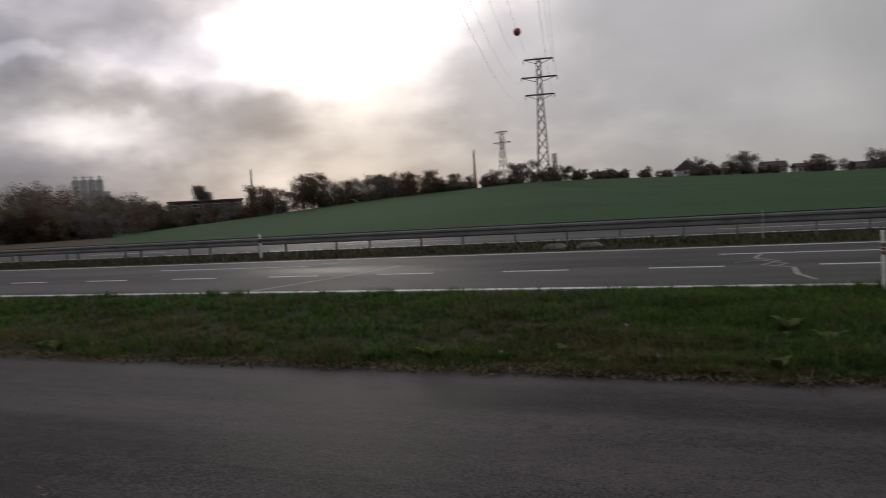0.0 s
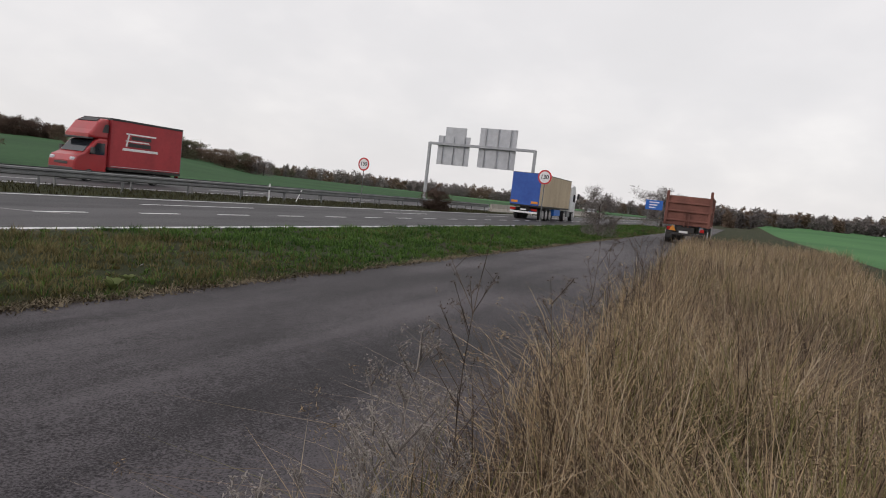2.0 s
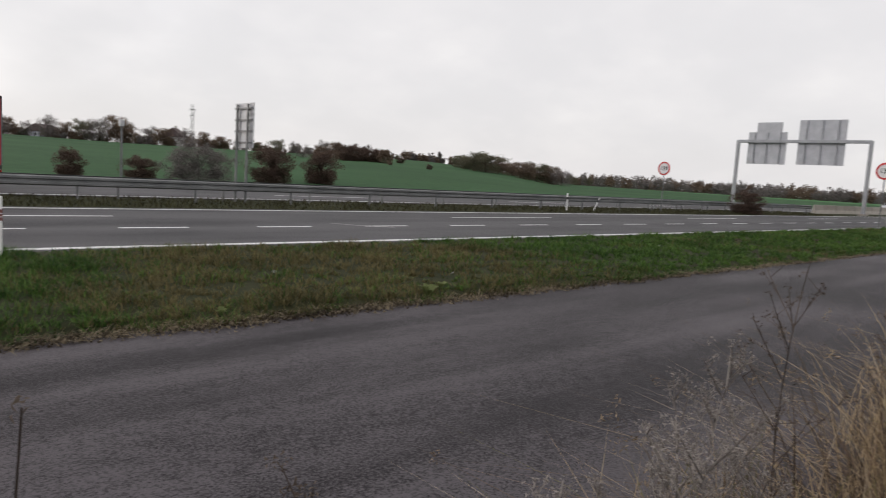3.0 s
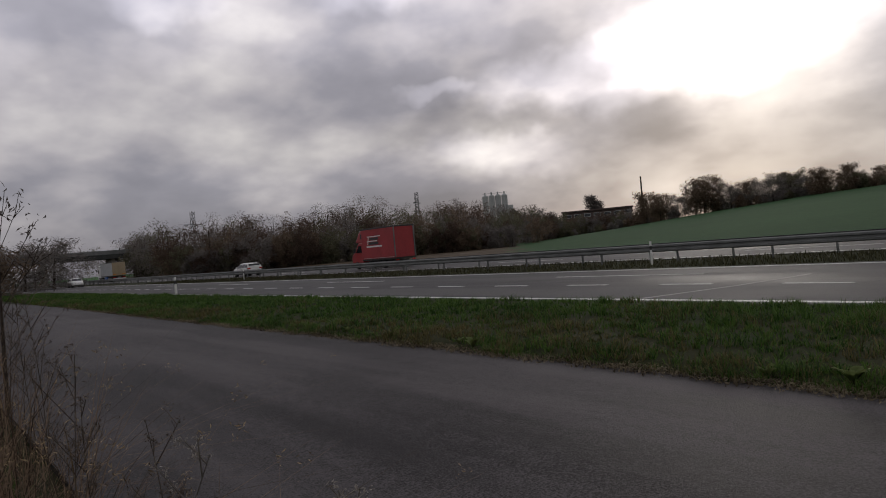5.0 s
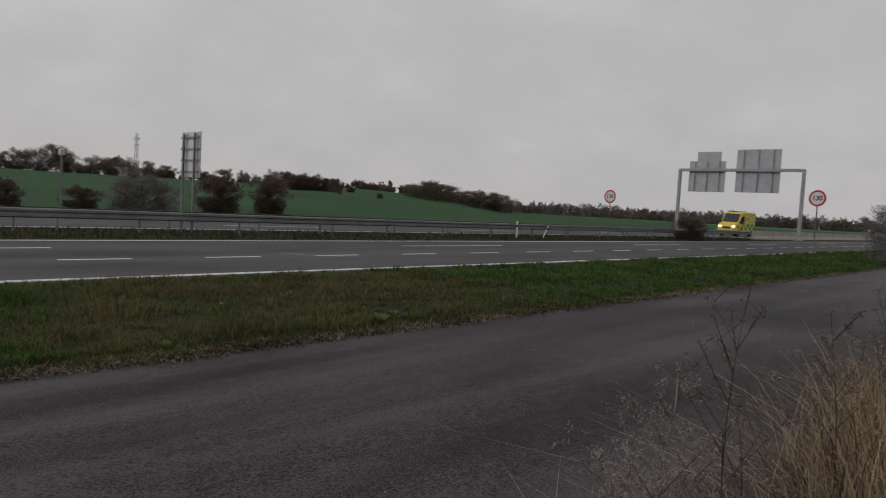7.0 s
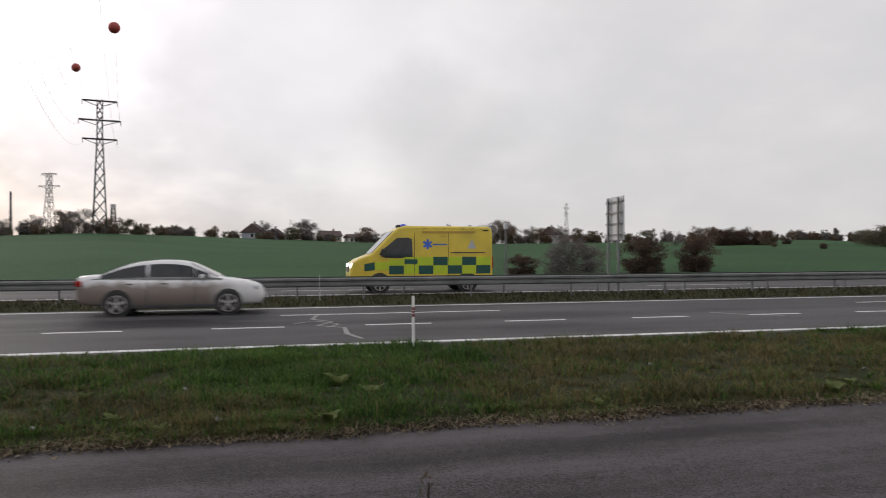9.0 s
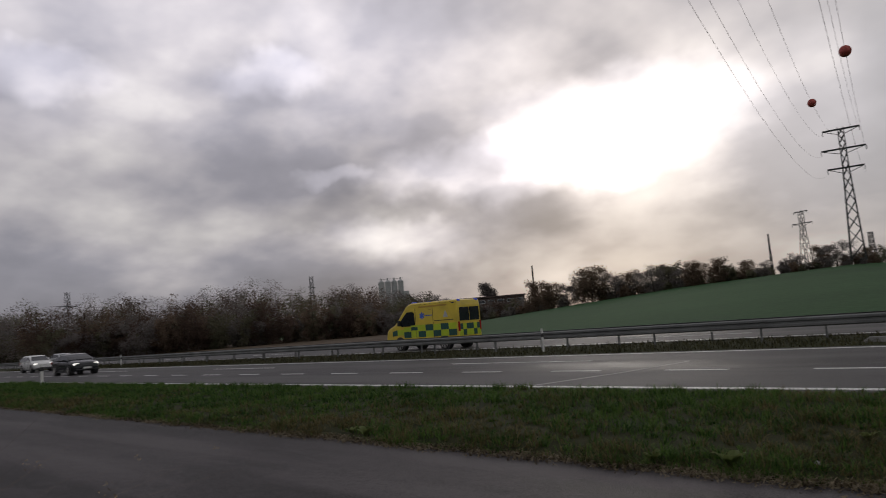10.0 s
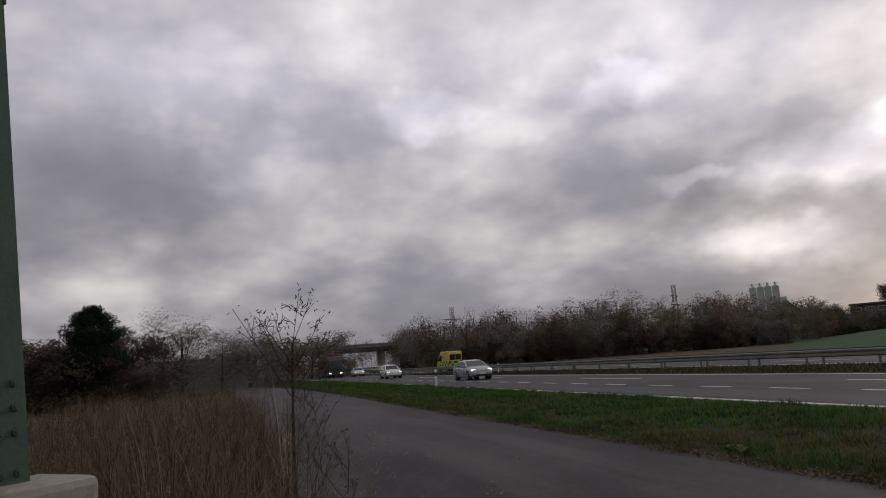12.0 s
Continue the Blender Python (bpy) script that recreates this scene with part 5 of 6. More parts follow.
def weed_stalk(x, y, h, seed, branches, label, mat="dead_weed", curl=0.05, thick=0.0036):
    g = random.Random(seed)
    w = thing("dead_weed", label, "weed", pose(x, y, 0.0), group="dead weeds")
    bm = B()
    pts = [Vector((curl * h * math.sin(k * 0.35 + seed) * k / 8, curl * h * math.cos(k * 0.3 + seed * 2) * k / 8, h * k / 8)) for k in range(9)]
    for k in range(8):
        rod(bm, pts[k], pts[k + 1], thick * (1 - k / 12), thick * (1 - (k + 1) / 12), 5)
    tips = [pts[-1]]
    for k in range(branches):
        u = g.uniform(0.3, 0.98)
        s = pts[int(u * 8)].lerp(pts[min(int(u * 8) + 1, 8)], (u * 8) % 1)
        a = g.uniform(0, 6.28)
        L = h * g.uniform(0.08, 0.26) * (1.15 - u * 0.6)
        e = s + Vector((math.cos(a) * L * 0.7, math.sin(a) * L * 0.7, L))
        rod(bm, s, e, thick * 0.62, thick * 0.34, 4)
        for q in range(3):
            p = s.lerp(e, g.uniform(0.3, 1.0))
            d = p + Vector((g.uniform(-1, 1), g.uniform(-1, 1), g.uniform(0.2, 1))) * L * 0.4
            rod(bm, p, d, thick * 0.4, thick * 0.22, 3)
            tips.append(d)
        tips.append(e)
        tips.append(s.lerp(e, 0.6))
    tagged(part("stem", bm, M[mat], w), kind="stuff")
    v, f = tri_cloud([tuple(t) for t in tips], 0.0045, 10, 0.009, seed, 0.3)
    tagged(raw("seed_head", v.tolist(), f.tolist(), M[mat], w), kind="stuff")


def dock(x, y, s, seed):
    g = random.Random(seed)
    d = thing("leafy_weed", "broad-leaved weed with pale green leaves at the road edge", "weed", pose(x, y, 0.0), group="leafy weeds")
    for k in range(11):
        a, L, W = g.uniform(0, 6.28), s * g.uniform(0.5, 1.0), s * g.uniform(0.10, 0.18)
        bm = B()
        rows = []
        for i in range(6):
            u = i / 5
            wd = W * math.sin(math.pi * min(u * 0.92 + 0.06, 1)) ** 0.8
            rr, zz = L * u * 0.6, L * (1.05 * u - 0.5 * u * u) + 0.03
            rows.append([bm.verts.new((rr, wd * t, zz + 0.25 * wd * abs(t))) for t in (-1, 0, 1)])
        for p, q in zip(rows, rows[1:]):
            for t in (0, 1):
                bm.faces.new((p[t], q[t], q[t + 1], p[t + 1]))
        bmesh.ops.solidify(bm, geom=bm.faces[:], thickness=0.003)
        bmesh.ops.rotate(bm, verts=bm.verts, cent=(0, 0, 0), matrix=Matrix.Rotation(a, 3, "Z"))
        part("leaf", bm, M["dock_leaf"], d)


BEND = 0.0010
grass()
dry_grass()
STALKS = [(2.55, 0.88, 1.42, 12), (5.5, 1.0, 1.42, 14), (6.0, 0.9, 1.25, 12), (9.0, 1.05, 1.4, 14), (9.6, 0.9, 1.3, 12), (12.5, 1.1, 1.4, 12), (0.21, 0.78, 1.30, 5), (0.62, 1.0, 1.02, 6), (1.9, 0.95, 0.98, 16),
          (2.1, 0.9, 1.0, 18), (1.7, 1.0, 0.85, 14), (2.3, 0.9, 0.95, 18), (1.5, 0.95, 0.7, 14), (1.62, 0.86, 0.9, 18), (2.0, 1.08, 0.72, 18), (1.8, 1.12, 0.6, 16), (2.45, 1.05, 0.8, 18), (2.2, 1.15, 0.55, 14), (1.4, 0.8, 0.8, 16), (2.7, 1.1, 0.7, 16), (-2.2, 0.7, 1.0, 12), (-1.75, 0.72, 0.95, 12), (-2.6, 0.62, 1.05, 14), (-3.0, 0.5, 1.1, 14), (-3.6, 0.5, 1.2, 16),
          (-4.6, 0.5, 1.45, 16), (-5.2, 0.55, 1.5, 16), (-6.2, 0.5, 1.5, 16), (-3.6, 0.0, 1.2, 12), (-7.5, 0.3, 1.5, 16), (3.4, 0.75, 1.2, 12), (7.6, 0.8, 1.25, 12), (4.3, 0.6, 1.1, 12)]
for i, (x, y, h, b) in enumerate(STALKS):
    weed_stalk(x, y, h, i + 3, b, "dry dark weed stalk with small seed heads" if h > 1.01 else "pale tangled dry weed at the asphalt edge", "dead_weed" if h > 1.01 else "pale_weed", 0.05 if h > 1.01 else 0.16, 0.0036 if h > 1.01 else 0.0046)
for i, (x, y, s) in enumerate(((-2.75, 6.42, 0.42), (-1.48, 6.85, 0.24), (0.66, 8.1, 0.42), (0.42, 6.36, 0.34), (-7.9, 6.36, 0.34), (-12.0, 6.6, 0.3), (5.85, 6.42, 0.36), (6.3, 6.7, 0.28), (-2.0, 7.98, 0.3), (-8.4, 6.5, 0.22),
                               (-3.5, 6.4, 0.26), (1.24, 10.1, 0.24), (0.95, 7.5, 0.34), (-1.0, 6.4, 0.2), (3.1, 6.45, 0.2))):
    dock(x, y, s * 0.8, i + 50)


def sapling():
    t = thing("sapling", "thin young tree with a few dark leaves at the road edge", "tree", pose(-9.9, 0.75, 0))
    segs, tips = branch_net(2.75, 21, 0.34, 0.45, 10, 1.1)
    bm = B()
    for a, b, r1, r2 in segs:
        rod(bm, a, b, max(r1 * 0.5, 0.005), max(r2 * 0.5, 0.003), 5)
    part("trunk", bm, M["bark"], t)
    v, f = tri_cloud([tuple(x) for x in tips], 0.026, 3, 0.06, 5, 0.4)
    raw("leaves", v.tolist(), f.tolist(), M["twig_grey"], t)


sapling()


def paper_scrap(x, y, s, seed):
    g = random.Random(seed)
    t = thing("paper_scrap", "small crumpled white paper scrap in the grass", "litter", pose(x, y, 0.075, g.uniform(-30, 30), g.uniform(-30, 30), g.uniform(0, 360)), group="paper scraps")
    bm = B()
    bmesh.ops.create_icosphere(bm, subdivisions=2, radius=s)
    for q in bm.verts:
        q.co = Vector((q.co.x * 1.3, q.co.y, q.co.z * 0.45)) * g.uniform(0.7, 1.25)
    part("scrap", bm, M["sealant"], t)


for i, (x, y, s) in enumerate(((0.6, 7.9, 0.045), (-0.55, 6.65, 0.06), (-1.05, 8.3, 0.05), (4.9, 8.6, 0.05), (10.6, 8.9, 0.05), (-2.1, 6.7, 0.05), (7.4, 7.6, 0.04), (16.5, 9.3, 0.06))):
    paper_scrap(x, y, s * 0.5, i)


# ---- vehicles: x ahead, y to the left, z up ----
M["tyre"] = surf("tyre_rubber", (0.010, 0.010, 0.011), (0.028, 0.028, 0.028), scale=6, rough=0.85, bscale=40)
M["rim"] = surf("wheel_rim", (0.26, 0.25, 0.25), (0.45, 0.44, 0.43), scale=5, rough=0.45, metal=0.4)
M["car_glass"] = surf("tinted_car_glass", (0.012, 0.015, 0.018), (0.030, 0.034, 0.040), scale=0.7, rough=0.05, bscale=4)
M["headlight"] = surf("headlamp_glass", (0.45, 0.46, 0.48), (0.62, 0.63, 0.65), scale=6, rough=0.1)
M["headlight_on"] = glow_mat("lit_headlamp", (1.0, 0.97, 0.88), 2.8)
M["taillight"] = paint("tail_lamp", (0.42, 0.015, 0.012), rough=0.15)
M["blue_light"] = glow_mat("blue_beacon", (0.05, 0.08, 0.45), 0.35)
M["plastic"] = surf("grey_bumper_plastic", (0.02, 0.02, 0.021), (0.045, 0.045, 0.046), scale=4, rough=0.6)
M["white_paint"] = paint("white_car_paint", (0.72, 0.72, 0.72))
M["silver_paint"] = paint("silver_car_paint", (0.42, 0.44, 0.46), metal=0.4)
M["dark_paint"] = paint("dark_green_car_paint", (0.004, 0.007, 0.009), rough=0.22, coat=0.0, dirt=0.0)
M["black_paint"] = paint("black_truck_paint", (0.02, 0.02, 0.022))
M["red_paint"] = paint("red_van_paint", (0.36, 0.018, 0.022))
M["red_tarp"] = surf("red_tarpaulin", (0.25, 0.022, 0.028), (0.36, 0.032, 0.038), scale=1.2, rough=0.6, bump=0.2, bscale=6, stretch=(1, 1, 0.3))
M["blue_tarp"] = surf("blue_trailer_rear", (0.018, 0.065, 0.28), (0.03, 0.10, 0.38), scale=1.0, rough=0.5, bump=0.15, bscale=5)
M["beige_tarp"] = surf("beige_tarpaulin", (0.30, 0.235, 0.155), (0.44, 0.35, 0.235), scale=0.7, rough=0.65, bump=0.25, bscale=4, stretch=(1, 1, 0.3))
M["rust"] = surf("rusty_tipper_paint", (0.10, 0.040, 0.028), (0.21, 0.082, 0.058), scale=1.6, rough=0.8, bump=0.3, bscale=18, fine=0.4)
M["amb_yellow"] = paint("ambulance_yellow", (0.74, 0.56, 0.05), rough=0.4)
M["lime"] = paint("lime_reflector", (0.52, 0.66, 0.02), rough=0.5)
M["green_refl"] = paint("green_reflector", (0.004, 0.075, 0.060), rough=0.5)
M["ochre"] = paint("ochre_lettering", (0.50, 0.30, 0.03), rough=0.5)
M["orange"] = paint("orange_reflector", (0.72, 0.27, 0.02), rough=0.5)
M["star_blue"] = paint("blue_emblem", (0.03, 0.12, 0.62), rough=0.5)
M["chassis"] = surf("dark_chassis", (0.015, 0.014, 0.013), (0.045, 0.04, 0.036), scale=3, rough=0.8, bscale=20)


def muddy(name, c, mud, z0):
    """Car paint with a film of road dirt thrown up from below."""
    m = paint(name, c)
    n, l = m.node_tree.nodes, m.node_tree.links
    b = n["Principled BSDF"]
    src = b.inputs["Base Color"].links[0].from_socket
    tc, sp, nz = n.new("ShaderNodeTexCoord"), n.new("ShaderNodeSeparateXYZ"), n.new("ShaderNodeTexNoise")
    nz.inputs["Scale"].default_value = 2.2
    l.new(tc.outputs["Object"], sp.inputs[0])
    l.new(tc.outputs["Object"], nz.inputs["Vector"])
    ad = n.new("ShaderNodeMath")
    ad.operation, ad.inputs[1].default_value = "MULTIPLY_ADD", 0.35
    l.new(nz.outputs[0], ad.inputs[0])
    l.new(sp.outputs["Z"], ad.inputs[2])
    mr = n.new("ShaderNodeMapRange")
    mr.inputs["From Min"].default_value, mr.inputs["From Max"].default_value = z0 + 0.16, z0
    l.new(ad.outputs[0], mr.inputs[0])
    fr = n.new("ShaderNodeMapRange")
    fr.inputs["From Min"].default_value, fr.inputs["From Max"].default_value = 1.75, 0.9
    fr.inputs["To Min"].default_value, fr.inputs["To Max"].default_value = 0.08, 0.92
    l.new(sp.outputs["X"], fr.inputs[0])
    both = n.new("ShaderNodeMath")
    both.operation = "MULTIPLY"
    l.new(mr.outputs[0], both.inputs[0])
    l.new(fr.outputs[0], both.inputs[1])
    mx = n.new("ShaderNodeMix")
    mx.data_type = "RGBA"
    mx.inputs["B"].default_value = (*mud, 1)
    l.new(both.outputs[0], mx.inputs["Factor"])
    l.new(src, mx.inputs["A"])
    l.new(mx.outputs["Result"], b.inputs["Base Color"])
    return m


M["muddy_white"] = muddy("muddy_white_paint", (0.74, 0.74, 0.75), (0.19, 0.15, 0.125), 0.93)


def add_wheel(v, x, y, r, w, spokes=5):
    s = 1 if y > 0 else -1
    bm = B()
    bmesh.ops.create_cone(bm, cap_ends=True, segments=28, radius1=r, radius2=r, depth=w, matrix=pose(0, 0, 0, 90, 0, 0))
    bmesh.ops.bevel(bm, geom=[e for e in bm.edges if abs(e.verts[0].co.y - e.verts[1].co.y) < 1e-5], offset=0.03, segments=2, affect="EDGES")
    t = part("wheel", bm, M["tyre"], v)
    t.location = (x, y, r)
    bm = B()
    f = s * (w / 2 + 0.006)
    bmesh.ops.create_cone(bm, cap_ends=True, segments=24, radius1=r * 0.70, radius2=r * 0.70, depth=0.02, matrix=pose(0, f - s * 0.008, 0, 90, 0, 0))
    part("hub", bm, M["chassis"], t)
    bm = B()
    for k in range(spokes):
        a = 2 * math.pi * k / spokes
        box(bm, (0, f + s * 0.008, r * 0.32), (r * 0.2, 0.02, r * 0.68), 0.0, Matrix.Rotation(a, 4, "Y"))
    bmesh.ops.create_cone(bm, cap_ends=True, segments=12, radius1=r * 0.16, radius2=r * 0.16, depth=0.035, matrix=pose(0, f + s * 0.008, 0, 90, 0, 0))
    ring = [(r * 0.72 * math.cos(k * math.pi / 14), r * 0.72 * math.sin(k * math.pi / 14)) for k in range(28)]
    for k in range(28):
        p, q = ring[k], ring[(k + 1) % 28]
        rod(bm, (p[0], f + s * 0.006, p[1]), (q[0], f + s * 0.006, q[1]), r * 0.045, None, 4)
    part("rim", bm, M["rim"], t)


def loft(bm, rings):
    R = [[bm.verts.new(p) for p in r] for r in rings]
    k = len(rings[0])
    for a, b in zip(R, R[1:]):
        for i in range(k):
            bm.faces.new((a[i], a[(i + 1) % k], b[(i + 1) % k], b[i]))
    bm.faces.new(R[0])
    bm.faces.new(R[-1][::-1])
    bmesh.ops.recalc_face_normals(bm, faces=bm.faces)
    for f in bm.faces:
        f.smooth = True
    return bm


def patch(quad, out, th=0.006):
    """A thin sheet on four corners, pushed out along its normal."""
    q = [Vector(p) for p in quad]
    nrm = (q[1] - q[0]).cross(q[3] - q[0]).normalized()
    if nrm.dot(Vector(out)) < 0:
        nrm = -nrm
    bm = B()
    a = [bm.verts.new(p - nrm * 0.02) for p in q]
    b = [bm.verts.new(p + nrm * th) for p in q]
    bm.faces.new(a)
    bm.faces.new(b[::-1])
    for i in range(4):
        bm.faces.new((a[i], a[(i + 1) % 4], b[(i + 1) % 4], b[i]))
    bmesh.ops.recalc_face_normals(bm, faces=bm.faces)
    return bm


def make_car(label, L, W, H, body_mat, kind, lit=False):
    v = thing("car", label, "car", group="motorway traffic")
    hw, r = W / 2, 0.315
    tail = 1.06 if kind == "sedan" else 0.98
    st = [(-0.5, 0.42, tail - 0.18, 0.80), (-0.485, 0.34, tail - 0.02, 0.90), (-0.42, 0.28, tail + 0.01, 0.97), (-0.3, 0.24, 1.0, 1.0), (0.0, 0.22, 0.97, 1.0), (0.22, 0.22, 0.96, 1.0), (0.30, 0.24, 0.95, 0.99),
          (0.40, 0.26, 0.88, 0.95), (0.465, 0.27, 0.78, 0.88), (0.49, 0.28, 0.68, 0.80), (0.5, 0.34, 0.58, 0.72)]
    rings = []
    for u, zl, zh, wf in st:
        x, w = u * L, hw * wf
        half = [(w * 0.86, zl), (w * 0.97, zl + 0.08), (w, zl + (zh - zl) * 0.5), (w * 0.985, zh - 0.14), (w * 0.93, zh - 0.03), (w * 0.5, zh + 0.015)]
        rings.append([(x, -y, z) for y, z in half] + [(x, y, z) for y, z in reversed(half)])
    part("body", loft(B(), rings), body_mat, v)
    belt = 0.985 if kind == "sedan" else 0.955
    if kind == "sedan":
        line = [(-0.43, 0.97), (-0.36, 1.11), (-0.27, H - 0.16), (-0.18, H - 0.05), (-0.08, H), (0.02, H - 0.01), (0.09, H - 0.07), (0.17, 1.20), (0.24, 1.03), (0.27, 0.95)]
    else:
        line = [(-0.495, 0.97), (-0.475, 1.18), (-0.44, H - 0.12), (-0.38, H - 0.04), (-0.2, H), (0.0, H - 0.01), (0.08, H - 0.07), (0.16, 1.22), (0.24, 1.03), (0.27, 0.95)]
    xs = [p[0] * L for p in line]

    def top(x):
        return float(np.interp(x, xs, [p[1] for p in line]))

    def side(x, t):
        """Half width and height at the share t of the way up the cabin's side."""
        T = top(x)
        z = belt - 0.02 + (T - belt + 0.02) * t
        return hw * 0.935 - 0.36 * (z - belt) - 0.05 * max(t - 0.8, 0), z

    n = 30
    grid = [xs[0] + (xs[-1] - xs[0]) * k / n for k in range(n + 1)]
    rings = []
    for x in grid:
        half = [side(x, t) for t in (0.0, 0.45, 0.82)]
        w, z = side(x, 1.0)
        half += [(w - 0.04, z - 0.012), (w * 0.55, z + 0.012)]
        rings.append([(x, -y, q) for y, q in half] + [(x, y, q) for y, q in reversed(half)])
    part("cabin", loft(B(), rings), body_mat, v)

    def side_glass(s, x0, x1):
        bm = B()
        cols = []
        for k in range(9):
            x = x0 + (x1 - x0) * k / 8
            row = []
            for t in (0.10, 0.45, 0.80):
                w, z = side(x, t)
                row.append(bm.verts.new((x, s * (w + 0.008), z)))
            cols.append(row)
        for p, q in zip(cols, cols[1:]):
            for t in (0, 1):
                bm.faces.new((p[t], q[t], q[t + 1], p[t + 1]))
        bmesh.ops.recalc_face_normals(bm, faces=bm.faces)
        bmesh.ops.solidify(bm, geom=bm.faces[:], thickness=0.004)
        part("side_window", bm, M["car_glass"], v)

    def end_glass(name, x0, x1):
        bm = B()
        cols = []
        for k in range(7):
            x = x0 + (x1 - x0) * k / 6
            w = side(x, 1.0)[0] - 0.07
            d = 0.008 if x > 0 else -0.008
            cols.append([bm.verts.new((x + d, w * t, top(x) + 0.02 - 0.012 * abs(t))) for t in (-1, -0.5, 0, 0.5, 1)])
        for p, q in zip(cols, cols[1:]):
            for t in range(4):
                bm.faces.new((p[t], q[t], q[t + 1], p[t + 1]))
        bmesh.ops.recalc_face_normals(bm, faces=bm.faces)
        bmesh.ops.solidify(bm, geom=bm.faces[:], thickness=0.004)
        part(name, bm, M["car_glass"], v)

    cuts = ((-0.37, -0.135), (-0.12, 0.12), (0.125, 0.20)) if kind == "sedan" else ((-0.455, -0.31), (-0.295, -0.125), (-0.11, 0.115), (0.12, 0.195))
    for s in (-1, 1):
        for p, q in cuts:
            side_glass(s, p * L, q * L)
    end_glass("windscreen", 0.095 * L, 0.245 * L)
    if kind == "sedan":
        end_glass("rear_window", -0.38 * L, -0.24 * L)
    else:
        end_glass("rear_window", -0.478 * L, -0.435 * L)
    for s in (-1, 1):
        for x in (-0.285 * L, 0.305 * L):
            bm = B()
            bmesh.ops.create_cone(bm, cap_ends=True, segments=28, radius1=r * 1.15, radius2=r * 1.15, depth=0.3, matrix=pose(x, s * (hw - 0.146), r + 0.02, 90, 0, 0))
            part("wheel_arch", bm, M["plastic"], v)
            add_wheel(v, x, s * (hw - 0.08), r, 0.2)
        part("headlight", box(B(), (0.452 * L, s * hw * 0.68, 0.71), (0.2, 0.36, 0.13), 0.04), M["headlight_on"] if lit else M["headlight"], v)
        part("tail_light", box(B(), (-0.483 * L, s * hw * 0.76, 0.86), (0.16, 0.34, 0.16), 0.03), M["taillight"], v)
        part("mirror", box(B(), (0.165 * L, s * (hw + 0.06), 1.02), (0.12, 0.2, 0.13), 0.04), body_mat, v)
        for x in (-0.04, -0.22):
            part("door_handle", box(B(), (x * L, s * (hw * 0.995), 0.84), (0.16, 0.03, 0.03), 0.008), M["plastic"], v)
        for x in (-0.128, 0.125):
            part("door_seam", box(B(), (x * L, s * (hw - 0.002), 0.62), (0.012, 0.02, 0.56)), M["plastic"], v)
        part("sill", box(B(), (0.0, s * (hw - 0.05), 0.24), (L * 0.46, 0.08, 0.1), 0.02), M["plastic"], v)
    part("grille", box(B(), (0.488 * L, 0, 0.60), (0.07, W * 0.5, 0.12), 0.02), M["plastic"], v)
    part("front_bumper", box(B(), (0.486 * L, 0, 0.36), (0.14, W * 0.74, 0.12), 0.04), M["plastic"], v)
    part("rear_bumper", box(B(), (-0.487 * L, 0, 0.44), (0.12, W * 0.8, 0.16), 0.04), M["plastic"], v)
    part("number_plate", box(B(), (-0.503 * L, 0, 0.70), (0.03, 0.5, 0.12), 0.005), M["white"], v)
    part("number_plate", box(B(), (0.506 * L, 0, 0.46), (0.03, 0.5, 0.11), 0.005), M["white"], v)
    return v


def sheet(v, name, pts, y, mat, th=0.012, label=""):
    """A flat piece on the vehicle's side, at y, from an outline in x and z."""
    s = 1 if y > 0 else -1
    return part(name, prism(B(), pts, y - s * 0.01, y + s * th), mat, v, label)


def rect(x0, x1, z0, z1):
    return [(x0, z0), (x1, z0), (x1, z1), (x0, z1)]


